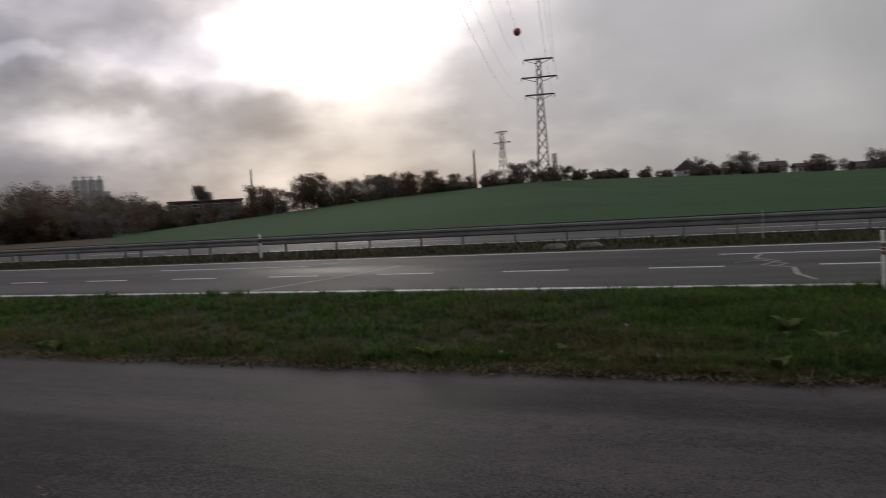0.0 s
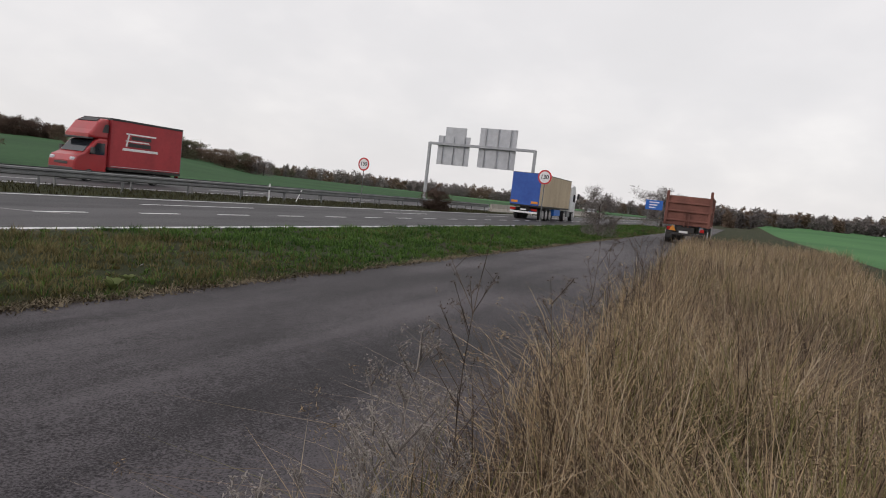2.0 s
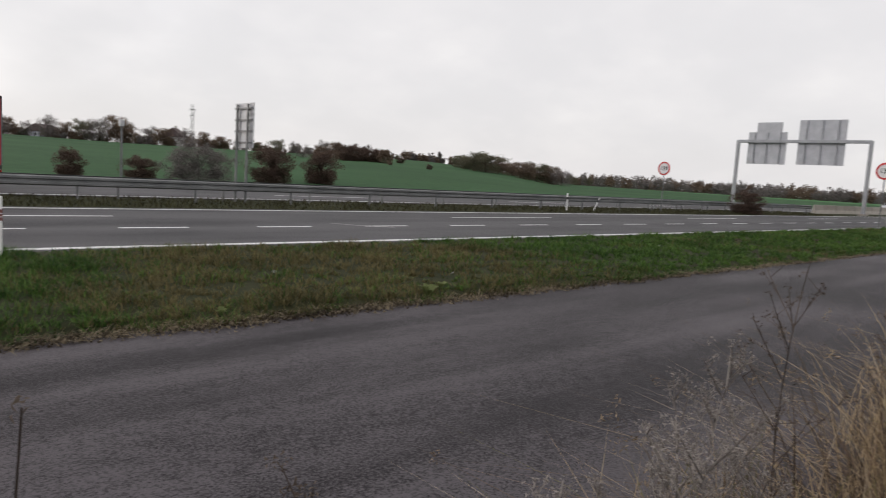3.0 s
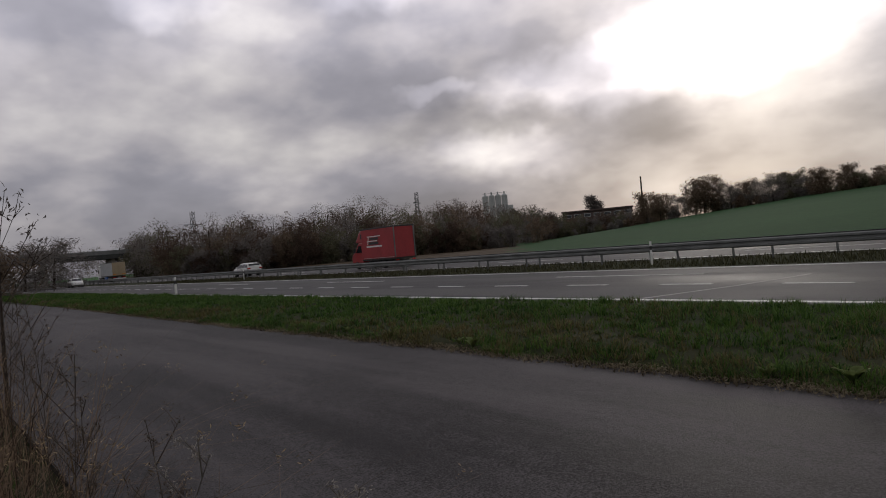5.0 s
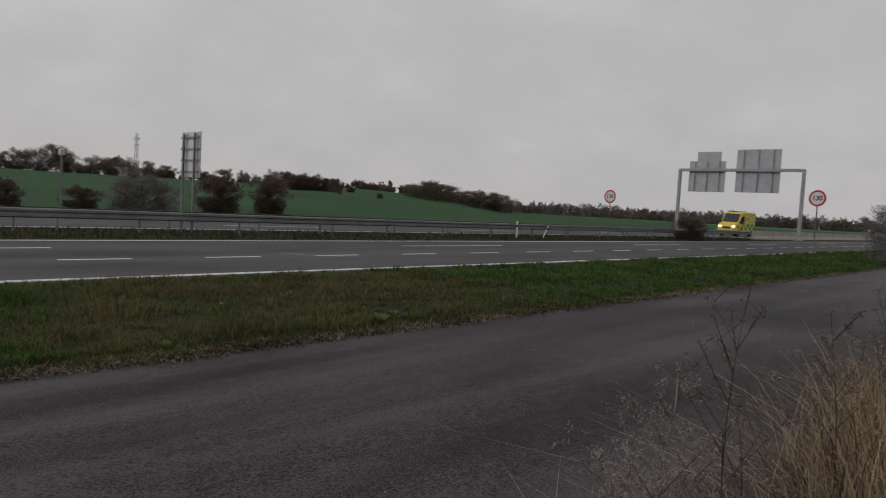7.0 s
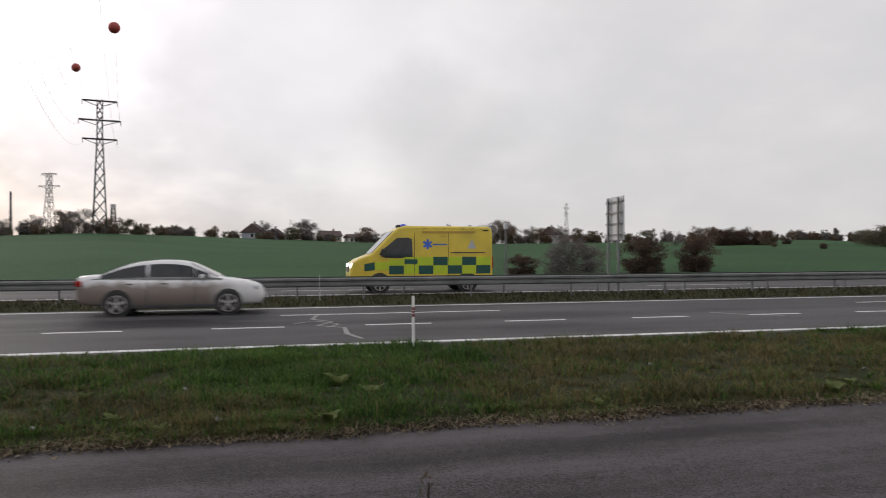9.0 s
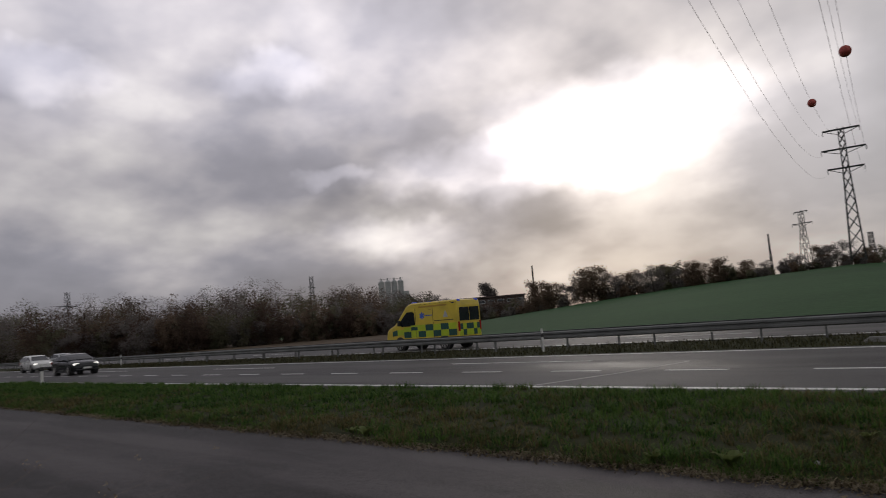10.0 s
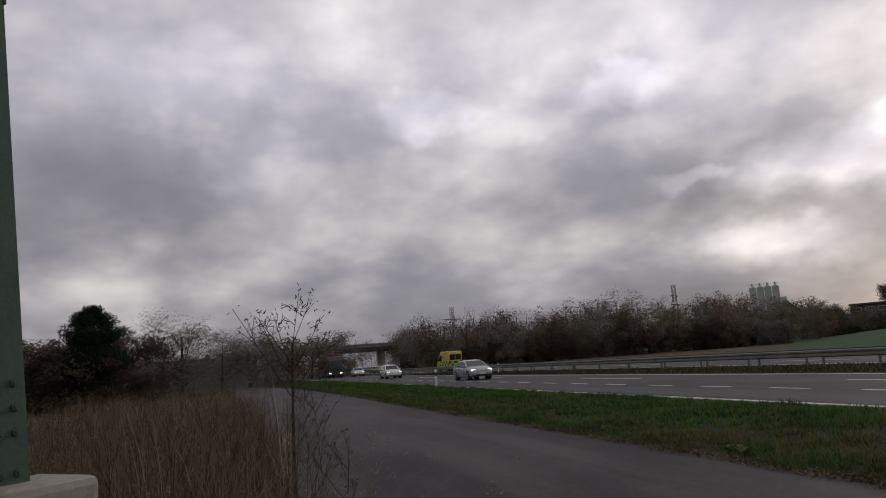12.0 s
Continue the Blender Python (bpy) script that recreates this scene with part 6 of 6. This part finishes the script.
def make_ambulance():
    v = thing("ambulance", "yellow ambulance van with green and lime chequers and blue beacons", "ambulance")
    hw = 0.99
    out = [(-3.1, 0.42), (-3.1, 2.45), (-3.04, 2.74), (-2.9, 2.8), (0.75, 2.82), (1.0, 2.76), (1.25, 2.6), (2.22, 1.62), (2.75, 1.42), (2.98, 1.26), (3.08, 1.0), (3.1, 0.75), (3.08, 0.40)]
    part("body", prism(B(), out, -hw, hw, 0.09), M["amb_yellow"], v)
    # glass
    q = [(2.20, -0.88, 1.645), (2.20, 0.88, 1.645), (1.27, 0.84, 2.585), (1.27, -0.84, 2.585)]
    part("windscreen", patch(q, (1, 0, 1), 0.02), M["car_glass"], v)
    for s in (-1, 1):
        y = s * hw
        sheet(v, "side_window", [(0.44, 1.50), (0.95, 1.45), (1.62, 1.46), (1.86, 1.60), (1.80, 1.74), (1.12, 2.30), (0.62, 2.32), (0.48, 2.24)], y, M["car_glass"])
        sheet(v, "door_seam", rect(0.36, 0.38, 0.62, 2.5), y, M["plastic"], 0.014)
        sheet(v, "door_seam", rect(-1.12, -1.105, 0.62, 2.5), y, M["plastic"], 0.014)
        blk = 0.634
        for i in range(7):
            x1 = 1.46 - blk * i
            for j in range(2):
                green = (i + j) % 2 == 0 and not (j == 1 and i == 1)
                sheet(v, "chequer", rect(x1 - blk + 0.004, x1 - 0.004, 0.77 + 0.365 * j, 1.13 + 0.365 * j - 0.09 * (i == 0 and j == 1)), y, M["green_refl"] if green else M["lime"])
        sheet(v, "chequer", [(1.47, 0.95), (2.05, 0.95), (2.05, 1.28), (1.47, 1.28)], y, M["lime"])
        sheet(v, "chequer", [(2.06, 0.95), (2.5, 0.9), (2.5, 1.2), (2.06, 1.28)], y, M["green_refl"])
        sheet(v, "chequer", [(2.52, 0.72), (2.9, 0.72), (2.86, 0.96), (2.52, 1.0)], y * 0.985, M["green_refl"])
        sheet(v, "lettering_bar", rect(-2.3, 0.05, 2.50, 2.60), y, M["ochre"])
        sheet(v, "lettering_bar", rect(-1.0, -0.8, 2.34, 2.37), y, M["ochre"])
        sheet(v, "lettering_bar", rect(-1.05, -0.42, 2.0, 2.05), y, M["star_blue"])
        sheet(v, "lettering_bar", rect(0.24, 0.80, 1.20, 1.40), y, M["green_refl"], 0.018)
        for a in (0, 60, 120):
            bm = B()
            box(bm, (0, 0, 0), (0.10, 0.026, 0.42), 0.0, pose(-0.20, y, 2.03, 0, a, 0))
            part("star_arm", bm, M["star_blue"], v)
        sheet(v, "emblem", [(-2.35, 1.85), (-1.95, 1.85), (-2.15, 2.25)], y, M["sign_back"])
        sheet(v, "door_rail", rect(-2.75, -1.2, 1.66, 1.70), y, M["plastic"], 0.03)
        sheet(v, "roof_vent", rect(-2.9, -2.65, 2.6, 2.66), y, M["plastic"])
        for k in range(8):
            part("marker_lamp", box(B(), (-2.6 + 0.42 * k, s * 0.965, 2.69), (0.18, 0.05, 0.05), 0.01), M["plastic"], v)
        part("mirror", box(B(), (1.72, s * 1.14, 1.68), (0.14, 0.2, 0.34), 0.04), M["plastic"], v)
        part("headlight", box(B(), (2.9, s * 0.76, 1.12), (0.36, 0.36, 0.24), 0.08), M["headlight_on"], v)
        part("tail_light", box(B(), (-3.09, s * 0.9, 1.25), (0.06, 0.14, 0.55), 0.02), M["taillight"], v)
        for x in (-1.95, 1.85):
            bm = B()
            bmesh.ops.create_cone(bm, cap_ends=True, segments=28, radius1=0.44, radius2=0.44, depth=0.3, matrix=pose(x, s * (hw - 0.14), 0.40, 90, 0, 0))
            part("wheel_arch", bm, M["plastic"], v)
            add_wheel(v, x, s * (hw - 0.1), 0.36, 0.24, 6)
        part("beacon", box(B(), (0.80, s * 0.62, 2.85), (0.2, 0.3, 0.09), 0.03), M["blue_light"], v, "lit blue roof beacon")
        part("rear_beacon", box(B(), (-2.98, s * 0.75, 2.74), (0.16, 0.26, 0.12), 0.04), M["blue_light"], v, "lit blue roof beacon")
        for i in range(3):
            for j in range(2):
                part("rear_chequer", box(B(), (-3.104, s * (0.15 + 0.3 * i), 0.9 + 0.34 * j), (0.02, 0.29, 0.33), 0.004), M["green_refl"] if (i + j) % 2 else M["lime"], v)
        part("rear_window", box(B(), (-3.105, s * 0.43, 1.95), (0.02, 0.82, 0.78), 0.006), M["car_glass"], v)
    part("light_bar", box(B(), (0.82, 0, 2.84), (0.34, 0.6, 0.1), 0.03), M["plastic"], v)
    part("grille", box(B(), (3.08, 0, 0.98), (0.06, 0.9, 0.24), 0.02), M["plastic"], v)
    part("bumper", box(B(), (3.06, 0, 0.5), (0.14, 1.7, 0.26), 0.05), M["amb_yellow"], v)
    part("rear_step", box(B(), (-3.14, 0, 0.46), (0.2, 1.7, 0.12), 0.02), M["plastic"], v)
    part("chassis", box(B(), (0, 0, 0.38), (5.4, 1.5, 0.2), 0.02), M["chassis"], v)
    return v


def make_red_truck():
    v = thing("box_truck", "red box truck with a van cab, roof fairing and white stripes", "truck", group="motorway traffic")
    hw = 1.0
    cab = [(1.2, 0.45), (1.2, 2.4), (1.75, 2.4), (2.02, 2.28), (2.68, 1.56), (3.12, 1.36), (3.28, 1.05), (3.28, 0.42)]
    part("cab", prism(B(), cab, -hw, hw, 0.09), M["red_paint"], v)
    fair = [(1.15, 2.38), (1.15, 3.5), (1.5, 3.5), (1.85, 3.3), (2.18, 2.85), (2.42, 2.6), (2.42, 2.42), (2.2, 2.38)]
    part("roof_fairing", prism(B(), fair, -hw * 0.96, hw * 0.96, 0.12), M["red_paint"], v)
    part("fairing_window", patch([(1.84, -0.7, 3.32), (1.84, 0.7, 3.32), (1.52, 0.62, 3.5), (1.52, -0.62, 3.5)], (1, 0, 1), 0.03), M["plastic"], v)
    part("sun_visor", box(B(), (2.3, 0, 2.36), (0.3, 1.86, 0.1), 0.03), M["plastic"], v)
    part("windscreen", patch([(2.66, -0.86, 1.59), (2.66, 0.86, 1.59), (2.05, 0.82, 2.26), (2.05, -0.82, 2.26)], (1, 0, 1), 0.03), M["car_glass"], v)
    bm = box(B(), (-1.55, 0, 2.2), (5.35, 2.2, 2.68), 0.03)
    part("cargo_box", bm, M["red_tarp"], v, "red tarpaulin cargo box")
    part("roof_edge", box(B(), (-1.55, 0, 3.55), (5.4, 2.24, 0.12), 0.02), M["black"], v)
    part("box_floor", box(B(), (-1.55, 0, 0.79), (5.38, 2.24, 0.16), 0.02), M["chassis"], v)
    for s in (-1, 1):
        y = s * 1.1
        sheet(v, "stripe", rect(-2.1, 0.1, 2.82, 2.90), y, M["white"])
        sheet(v, "stripe", rect(-1.6, 0.1, 2.42, 2.49), y, M["white"])
        sheet(v, "stripe", [(-2.3, 1.9), (0.3, 1.9), (0.25, 2.04), (-2.3, 2.04)], y, M["white"])
        sheet(v, "stripe", [(0.0, 2.14), (0.1, 2.14), (-0.08, 2.88), (-0.18, 2.88)], y, M["white"])
        sheet(v, "lettering_bar", rect(-1.75, -0.3, 2.56, 2.76), y, M["black"])
        sheet(v, "lettering_bar", rect(-1.75, -0.1, 2.14, 2.36), y, M["black"])
        sheet(v, "side_window", [(1.4, 1.5), (2.42, 1.5), (1.9, 2.14), (1.4, 2.14)], s * hw, M["car_glass"])
        sheet(v, "sleeper_window", [(1.2, 2.75), (1.62, 2.75), (1.45, 3.2), (1.2, 3.2)], s * hw * 0.96, M["plastic"])
        sheet(v, "curtain_strap", rect(-4.1, 1.0, 0.92, 0.95), y, M["sign_back"])
        part("mirror", box(B(), (2.35, s * 1.2, 1.7), (0.14, 0.24, 0.36), 0.04), M["plastic"], v)
        part("headlight", box(B(), (3.14, s * 0.76, 1.16), (0.26, 0.34, 0.2), 0.06), M["headlight"], v)
        part("tail_light", box(B(), (-4.22, s * 0.85, 0.62), (0.06, 0.3, 0.14), 0.01), M["taillight"], v)
        for x in (2.35, -2.3):
            add_wheel(v, x, s * (hw - 0.12), 0.36, 0.26, 6)
        part("door_post", box(B(), (-4.24, s * 1.03, 2.2), (0.05, 0.12, 2.62), 0.01), M["steel"], v)
        part("side_guard", box(B(), (0.0, s * 0.98, 0.42), (3.2, 0.05, 0.16), 0.01), M["steel"], v)
    part("bumper", box(B(), (3.24, 0, 0.55), (0.16, 1.85, 0.3), 0.06), M["plastic"], v)
    part("grille", box(B(), (3.27, 0, 0.92), (0.08, 1.0, 0.14), 0.02), M["plastic"], v)
    part("rear_bar", box(B(), (-4.25, 0, 0.5), (0.08, 2.0, 0.12), 0.02), M["steel"], v)
    part("chassis", box(B(), (-0.6, 0, 0.58), (7.2, 0.8, 0.2), 0.02), M["chassis"], v)
    return v


def make_semi(rear, side, cabm, label, lit=False):
    v = thing("articulated_lorry", label, "lorry", group="motorway traffic")
    hw = 1.275
    part("side_curtain", box(B(), (-1.6, 0, 2.62), (11.6, 2 * hw - 0.02, 2.72), 0.02), side, v, "beige tarpaulin curtain")
    part("rear_door", box(B(), (-7.43, 0, 2.62), (0.08, 2 * hw, 2.74), 0.02), rear, v)
    part("roof", box(B(), (-1.6, 0, 4.0), (11.68, 2 * hw, 0.06), 0.01), M["plastic"], v)
    part("trailer_bed", box(B(), (-1.6, 0, 1.2), (11.66, 2 * hw, 0.14), 0.02), M["chassis"], v)
    part("trailer_beam", box(B(), (-1.6, 0, 0.95), (11.0, 0.9, 0.4), 0.02), M["chassis"], v)
    part("rear_bumper", box(B(), (-7.45, 0, 0.62), (0.14, 2.4, 0.16), 0.02), M["white"], v, "white bar under the rear doors")
    part("number_plate", box(B(), (-7.5, 0, 0.86), (0.03, 0.5, 0.12)), M["white"], v)
    for s in (-1, 1):
        part("tail_light", box(B(), (-7.46, s * 0.95, 0.86), (0.1, 0.5, 0.2), 0.02), M["taillight"], v)
        part("marker_plate", box(B(), (-7.48, s * 0.9, 1.5), (0.02, 0.6, 0.2), 0.004), M["orange"], v)
        for x in (-3.1, -4.4, -5.7, 2.6, 6.3):
            add_wheel(v, x, s * (hw - 0.2), 0.5, 0.34, 8)
        for x in (-5.7, -4.4, -3.1):
            part("mudguard", box(B(), (x, s * (hw - 0.2), 1.06), (1.15, 0.36, 0.05), 0.01), M["plastic"], v)
        part("pallet_box", box(B(), (-0.4, s * 1.0, 0.78), (2.4, 0.5, 0.6), 0.03), M["blue_sign"], v)
        part("fuel_tank", box(B(), (4.5, s * 0.95, 0.72), (1.3, 0.55, 0.6), 0.1), M["steel"], v)
        part("mirror", box(B(), (7.1, s * 1.5, 2.6), (0.14, 0.24, 0.6), 0.04), M["plastic"], v)
        sheet(v, "side_window", [(5.9, 2.0), (6.9, 1.95), (6.85, 2.75), (5.9, 2.75)], s * 1.24, M["car_glass"])
        part("headlight", box(B(), (7.28, s * 0.95, 0.8), (0.12, 0.4, 0.2), 0.04), M["headlight_on"] if lit else M["headlight"], v)
    cab = [(5.0, 0.95), (5.0, 3.4), (5.5, 3.7), (6.5, 3.62), (7.1, 3.0), (7.25, 1.9), (7.28, 0.45), (6.9, 0.45), (6.8, 0.95)]
    part("cab", prism(B(), cab, -1.24, 1.24, 0.08), cabm, v)
    part("windscreen", patch([(7.25, -1.05, 1.95), (7.25, 1.05, 1.95), (7.11, 1.0, 2.92), (7.11, -1.0, 2.92)], (1, 0, 0.1), 0.02), M["car_glass"], v)
    part("grille", box(B(), (7.28, 0, 1.3), (0.05, 1.4, 0.7), 0.02), M["plastic"], v)
    part("chassis", box(B(), (4.8, 0, 0.8), (4.6, 0.9, 0.3), 0.02), M["chassis"], v)
    return v


def make_tipper():
    v = thing("tipper_trailer", "rusty red tipping trailer with ribbed steel sides", "trailer")
    hw = 1.25
    part("tub", box(B(), (0, 0, 2.02), (5.4, 2 * hw, 1.75), 0.03), M["rust"], v)
    for s in (-1, 1):
        for k in range(6):
            part("rib", box(B(), (-2.5 + k, s * (hw + 0.04), 2.05), (0.12, 0.1, 1.8), 0.01), M["rust"], v)
        for z in (1.2, 2.9):
            part("side_rail", box(B(), (0, s * (hw + 0.05), z), (5.5, 0.12, 0.12), 0.02), M["rust"], v)
        part("tail_light", box(B(), (-2.8, s * 0.95, 0.92), (0.08, 0.26, 0.2), 0.02), M["taillight"], v)
        part("corner_post", box(B(), (-2.72, s * hw, 2.2), (0.14, 0.16, 2.2 if s < 0 else 1.95), 0.02), M["rust"], v)
        for x in (-1.5, -0.4):
            add_wheel(v, x, s * (hw - 0.25), 0.5, 0.4, 6)
        part("mudguard", box(B(), (-1.9, s * 1.0, 0.98), (0.9, 0.42, 0.05), 0.01), M["plastic"], v)
        part("mud_flap", box(B(), (-2.25, s * 0.95, 0.6), (0.03, 0.42, 0.5), 0.005), M["plastic"], v)
    for z in (1.45, 2.0, 2.5):
        part("tailgate_rail", box(B(), (-2.74, 0, z), (0.1, 2 * hw - 0.1, 0.11), 0.02), M["rust"], v)
    for y in (-0.12, 0.12):
        part("tailgate_bar", box(B(), (-2.78, y, 1.45), (0.08, 0.07, 0.8), 0.01), M["rust"], v)
    part("rear_bumper", box(B(), (-2.8, 0, 0.62), (0.12, 2.1, 0.14), 0.02), M["chassis"], v)
    part("number_plate", box(B(), (-2.87, 0.1, 0.76), (0.02, 0.5, 0.12)), M["white"], v)
    part("warning_triangle", prism(B(), [(-0.2, 0.8), (0.2, 0.8), (0, 1.15)], -0.01, 0.01), M["orange"], v).matrix_basis = pose(-2.88, 0.75, 0, 0, 0, 90)
    part("chassis", box(B(), (0.4, 0, 0.9), (6.2, 1.0, 0.35), 0.03), M["chassis"], v)
    part("load", box(B(), (0, 0, 2.82), (5.2, 2.3, 0.2), 0.08), M["wood_floor"], v)
    return v


def make_tractor():
    v = thing("farm_tractor", "farm tractor pulling the rusty trailer", "tractor")
    part("bonnet", box(B(), (1.3, 0, 1.35), (2.0, 0.8, 0.8), 0.12), M["blue_sign"], v)
    part("cab", box(B(), (-0.4, 0, 2.0), (1.5, 1.5, 1.5), 0.12), M["car_glass"], v)
    part("cab_roof", box(B(), (-0.4, 0, 2.82), (1.6, 1.6, 0.16), 0.05), M["white"], v)
    part("frame", box(B(), (0.3, 0, 0.8), (3.4, 0.6, 0.5), 0.05), M["chassis"], v)
    for s in (-1, 1):
        add_wheel(v, -0.8, s * 0.95, 0.85, 0.5, 6)
        add_wheel(v, 1.8, s * 0.8, 0.55, 0.36, 6)
        part("mudguard", box(B(), (-0.8, s * 0.95, 1.76), (1.3, 0.5, 0.06), 0.02), M["blue_sign"], v)
    return v


ambulance = make_ambulance()
red_truck = make_red_truck()
blue_semi = make_semi(M["blue_tarp"], M["beige_tarp"], M["white_paint"], "lorry with a blue rear and beige curtain trailer")
tipper, tractor = make_tipper(), make_tractor()
sedan = make_car("white sedan with brown road dirt along its sides", 4.7, 1.78, 1.46, M["muddy_white"], "sedan")
white_estate = make_car("white estate car on the far carriageway", 4.6, 1.78, 1.48, M["white_paint"], "estate")
silver_estate = make_car("silver estate car on the far carriageway", 4.85, 1.8, 1.46, M["silver_paint"], "estate")
dark_car = make_car("dark green sedan with lit headlights", 4.6, 1.78, 1.43, M["dark_paint"], "sedan", True)
white_follow = make_car("white estate car with lit headlights", 4.5, 1.76, 1.5, M["white_paint"], "estate", True)
silver_far = make_car("silver sedan with lit headlights", 4.6, 1.78, 1.46, M["silver_paint"], "sedan", True)
white_far = make_car("white estate car with lit headlights far off", 4.5, 1.8, 1.55, M["white_paint"], "estate", True)
pale_far = make_car("pale sedan with lit headlights far off", 4.5, 1.8, 1.46, M["white_paint"], "sedan", True)
dark_semi = make_semi(M["black_paint"], M["red_tarp"], M["black_paint"], "dark lorry with lit headlights far off", True)
far_semi = make_semi(M["beige_tarp"], M["sign_back"], M["white_paint"], "pale lorry far off on the far carriageway")


def ride(ob, y, turn, rows):
    walk(ob, [(t, pose(x, y, 0, 0, 0, turn)) for t, x in rows])


def motions():
    # far carriageway, towards the left
    ride(ambulance, 30.0, 180, [(0, 400), (4, 222), (7.0, 82), (8.3, 30.4), (8.5, 23.6), (9.0, 5.9), (9.2, -1.3), (9.5, -12.0), (10.0, -30.2), (10.5, -48.2), (11.0, -65.7), (11.5, -82.0), (12.0, -97.6)])
    ride(red_truck, 33.6, 180, [(0, 84.5), (1.0, 57.2), (1.5, 43.6), (2.0, 29.9), (2.5, 15.9), (3.5, -12.0), (5.5, -67.4), (6.0, -80.2), (12.0, -236)])
    ride(white_estate, 30.0, 180, [(0, 45.5), (0.5, 33.7), (0.7, 28.5), (1.0, 21.4), (5.5, -89.5), (12.0, -250)])
    ride(silver_estate, 30.0, 180, [(0, 232), (3.0, 118), (6.0, 4.5), (6.2, -2.0), (6.5, -9.7), (12.0, -151)])
    ride(far_semi, 33.6, 180, [(0, -130), (5.5, -168), (6.0, -172), (12.0, -215)])
    # near carriageway, towards the right
    ride(blue_semi, 16.9, 0, [(0, 35.0), (0.7, 45.6), (1.0, 49.6), (1.5, 57.7), (2.0, 65.4), (2.5, 73.5), (12.0, 230)])
    ride(sedan, 20.4, 0, [(0, -284), (5.5, -111), (9.0, -2.8), (9.2, 3.8), (12.0, 96)])
    ride(dark_car, 16.9, 0, [(0, -280), (5.5, -150), (10.0, -52.0), (10.5, -40.0), (11.0, -27.6), (11.5, -15.5), (12.0, -3.4)])
    ride(white_follow, 20.0, 0, [(0, -390), (5.5, -215), (10.0, -71.5), (10.5, -56.2), (11.0, -40.4), (11.5, -23.6), (12.0, -7.0)])
    ride(silver_far, 17.2, 0, [(0, -350), (10.5, -88), (11.0, -76), (11.5, -63.5), (12.0, -50.3)])
    ride(white_far, 17.2, 0, [(0, -330), (10.5, -109), (11.0, -100.5), (11.5, -91), (12.0, -79)])
    ride(pale_far, 20.4, 0, [(0, -360), (10.5, -150), (12.0, -120)])
    ride(dark_semi, 17.2, 0, [(0, -350), (10.5, -158), (11.0, -150), (11.5, -141), (12.0, -131)])
    # service road
    ride(tipper, 2.75, 0, [(0, 19.0), (0.8, 32.0), (1.0, 35.2), (1.5, 41.8), (2.0, 47.2), (2.5, 50.8), (4.0, 58), (12.0, 85)])
    ride(tractor, 2.75, 0, [(0, 25.0), (0.8, 38.0), (1.0, 41.2), (1.5, 47.8), (2.0, 53.2), (2.5, 56.8), (4.0, 64), (12.0, 91)])


motions()
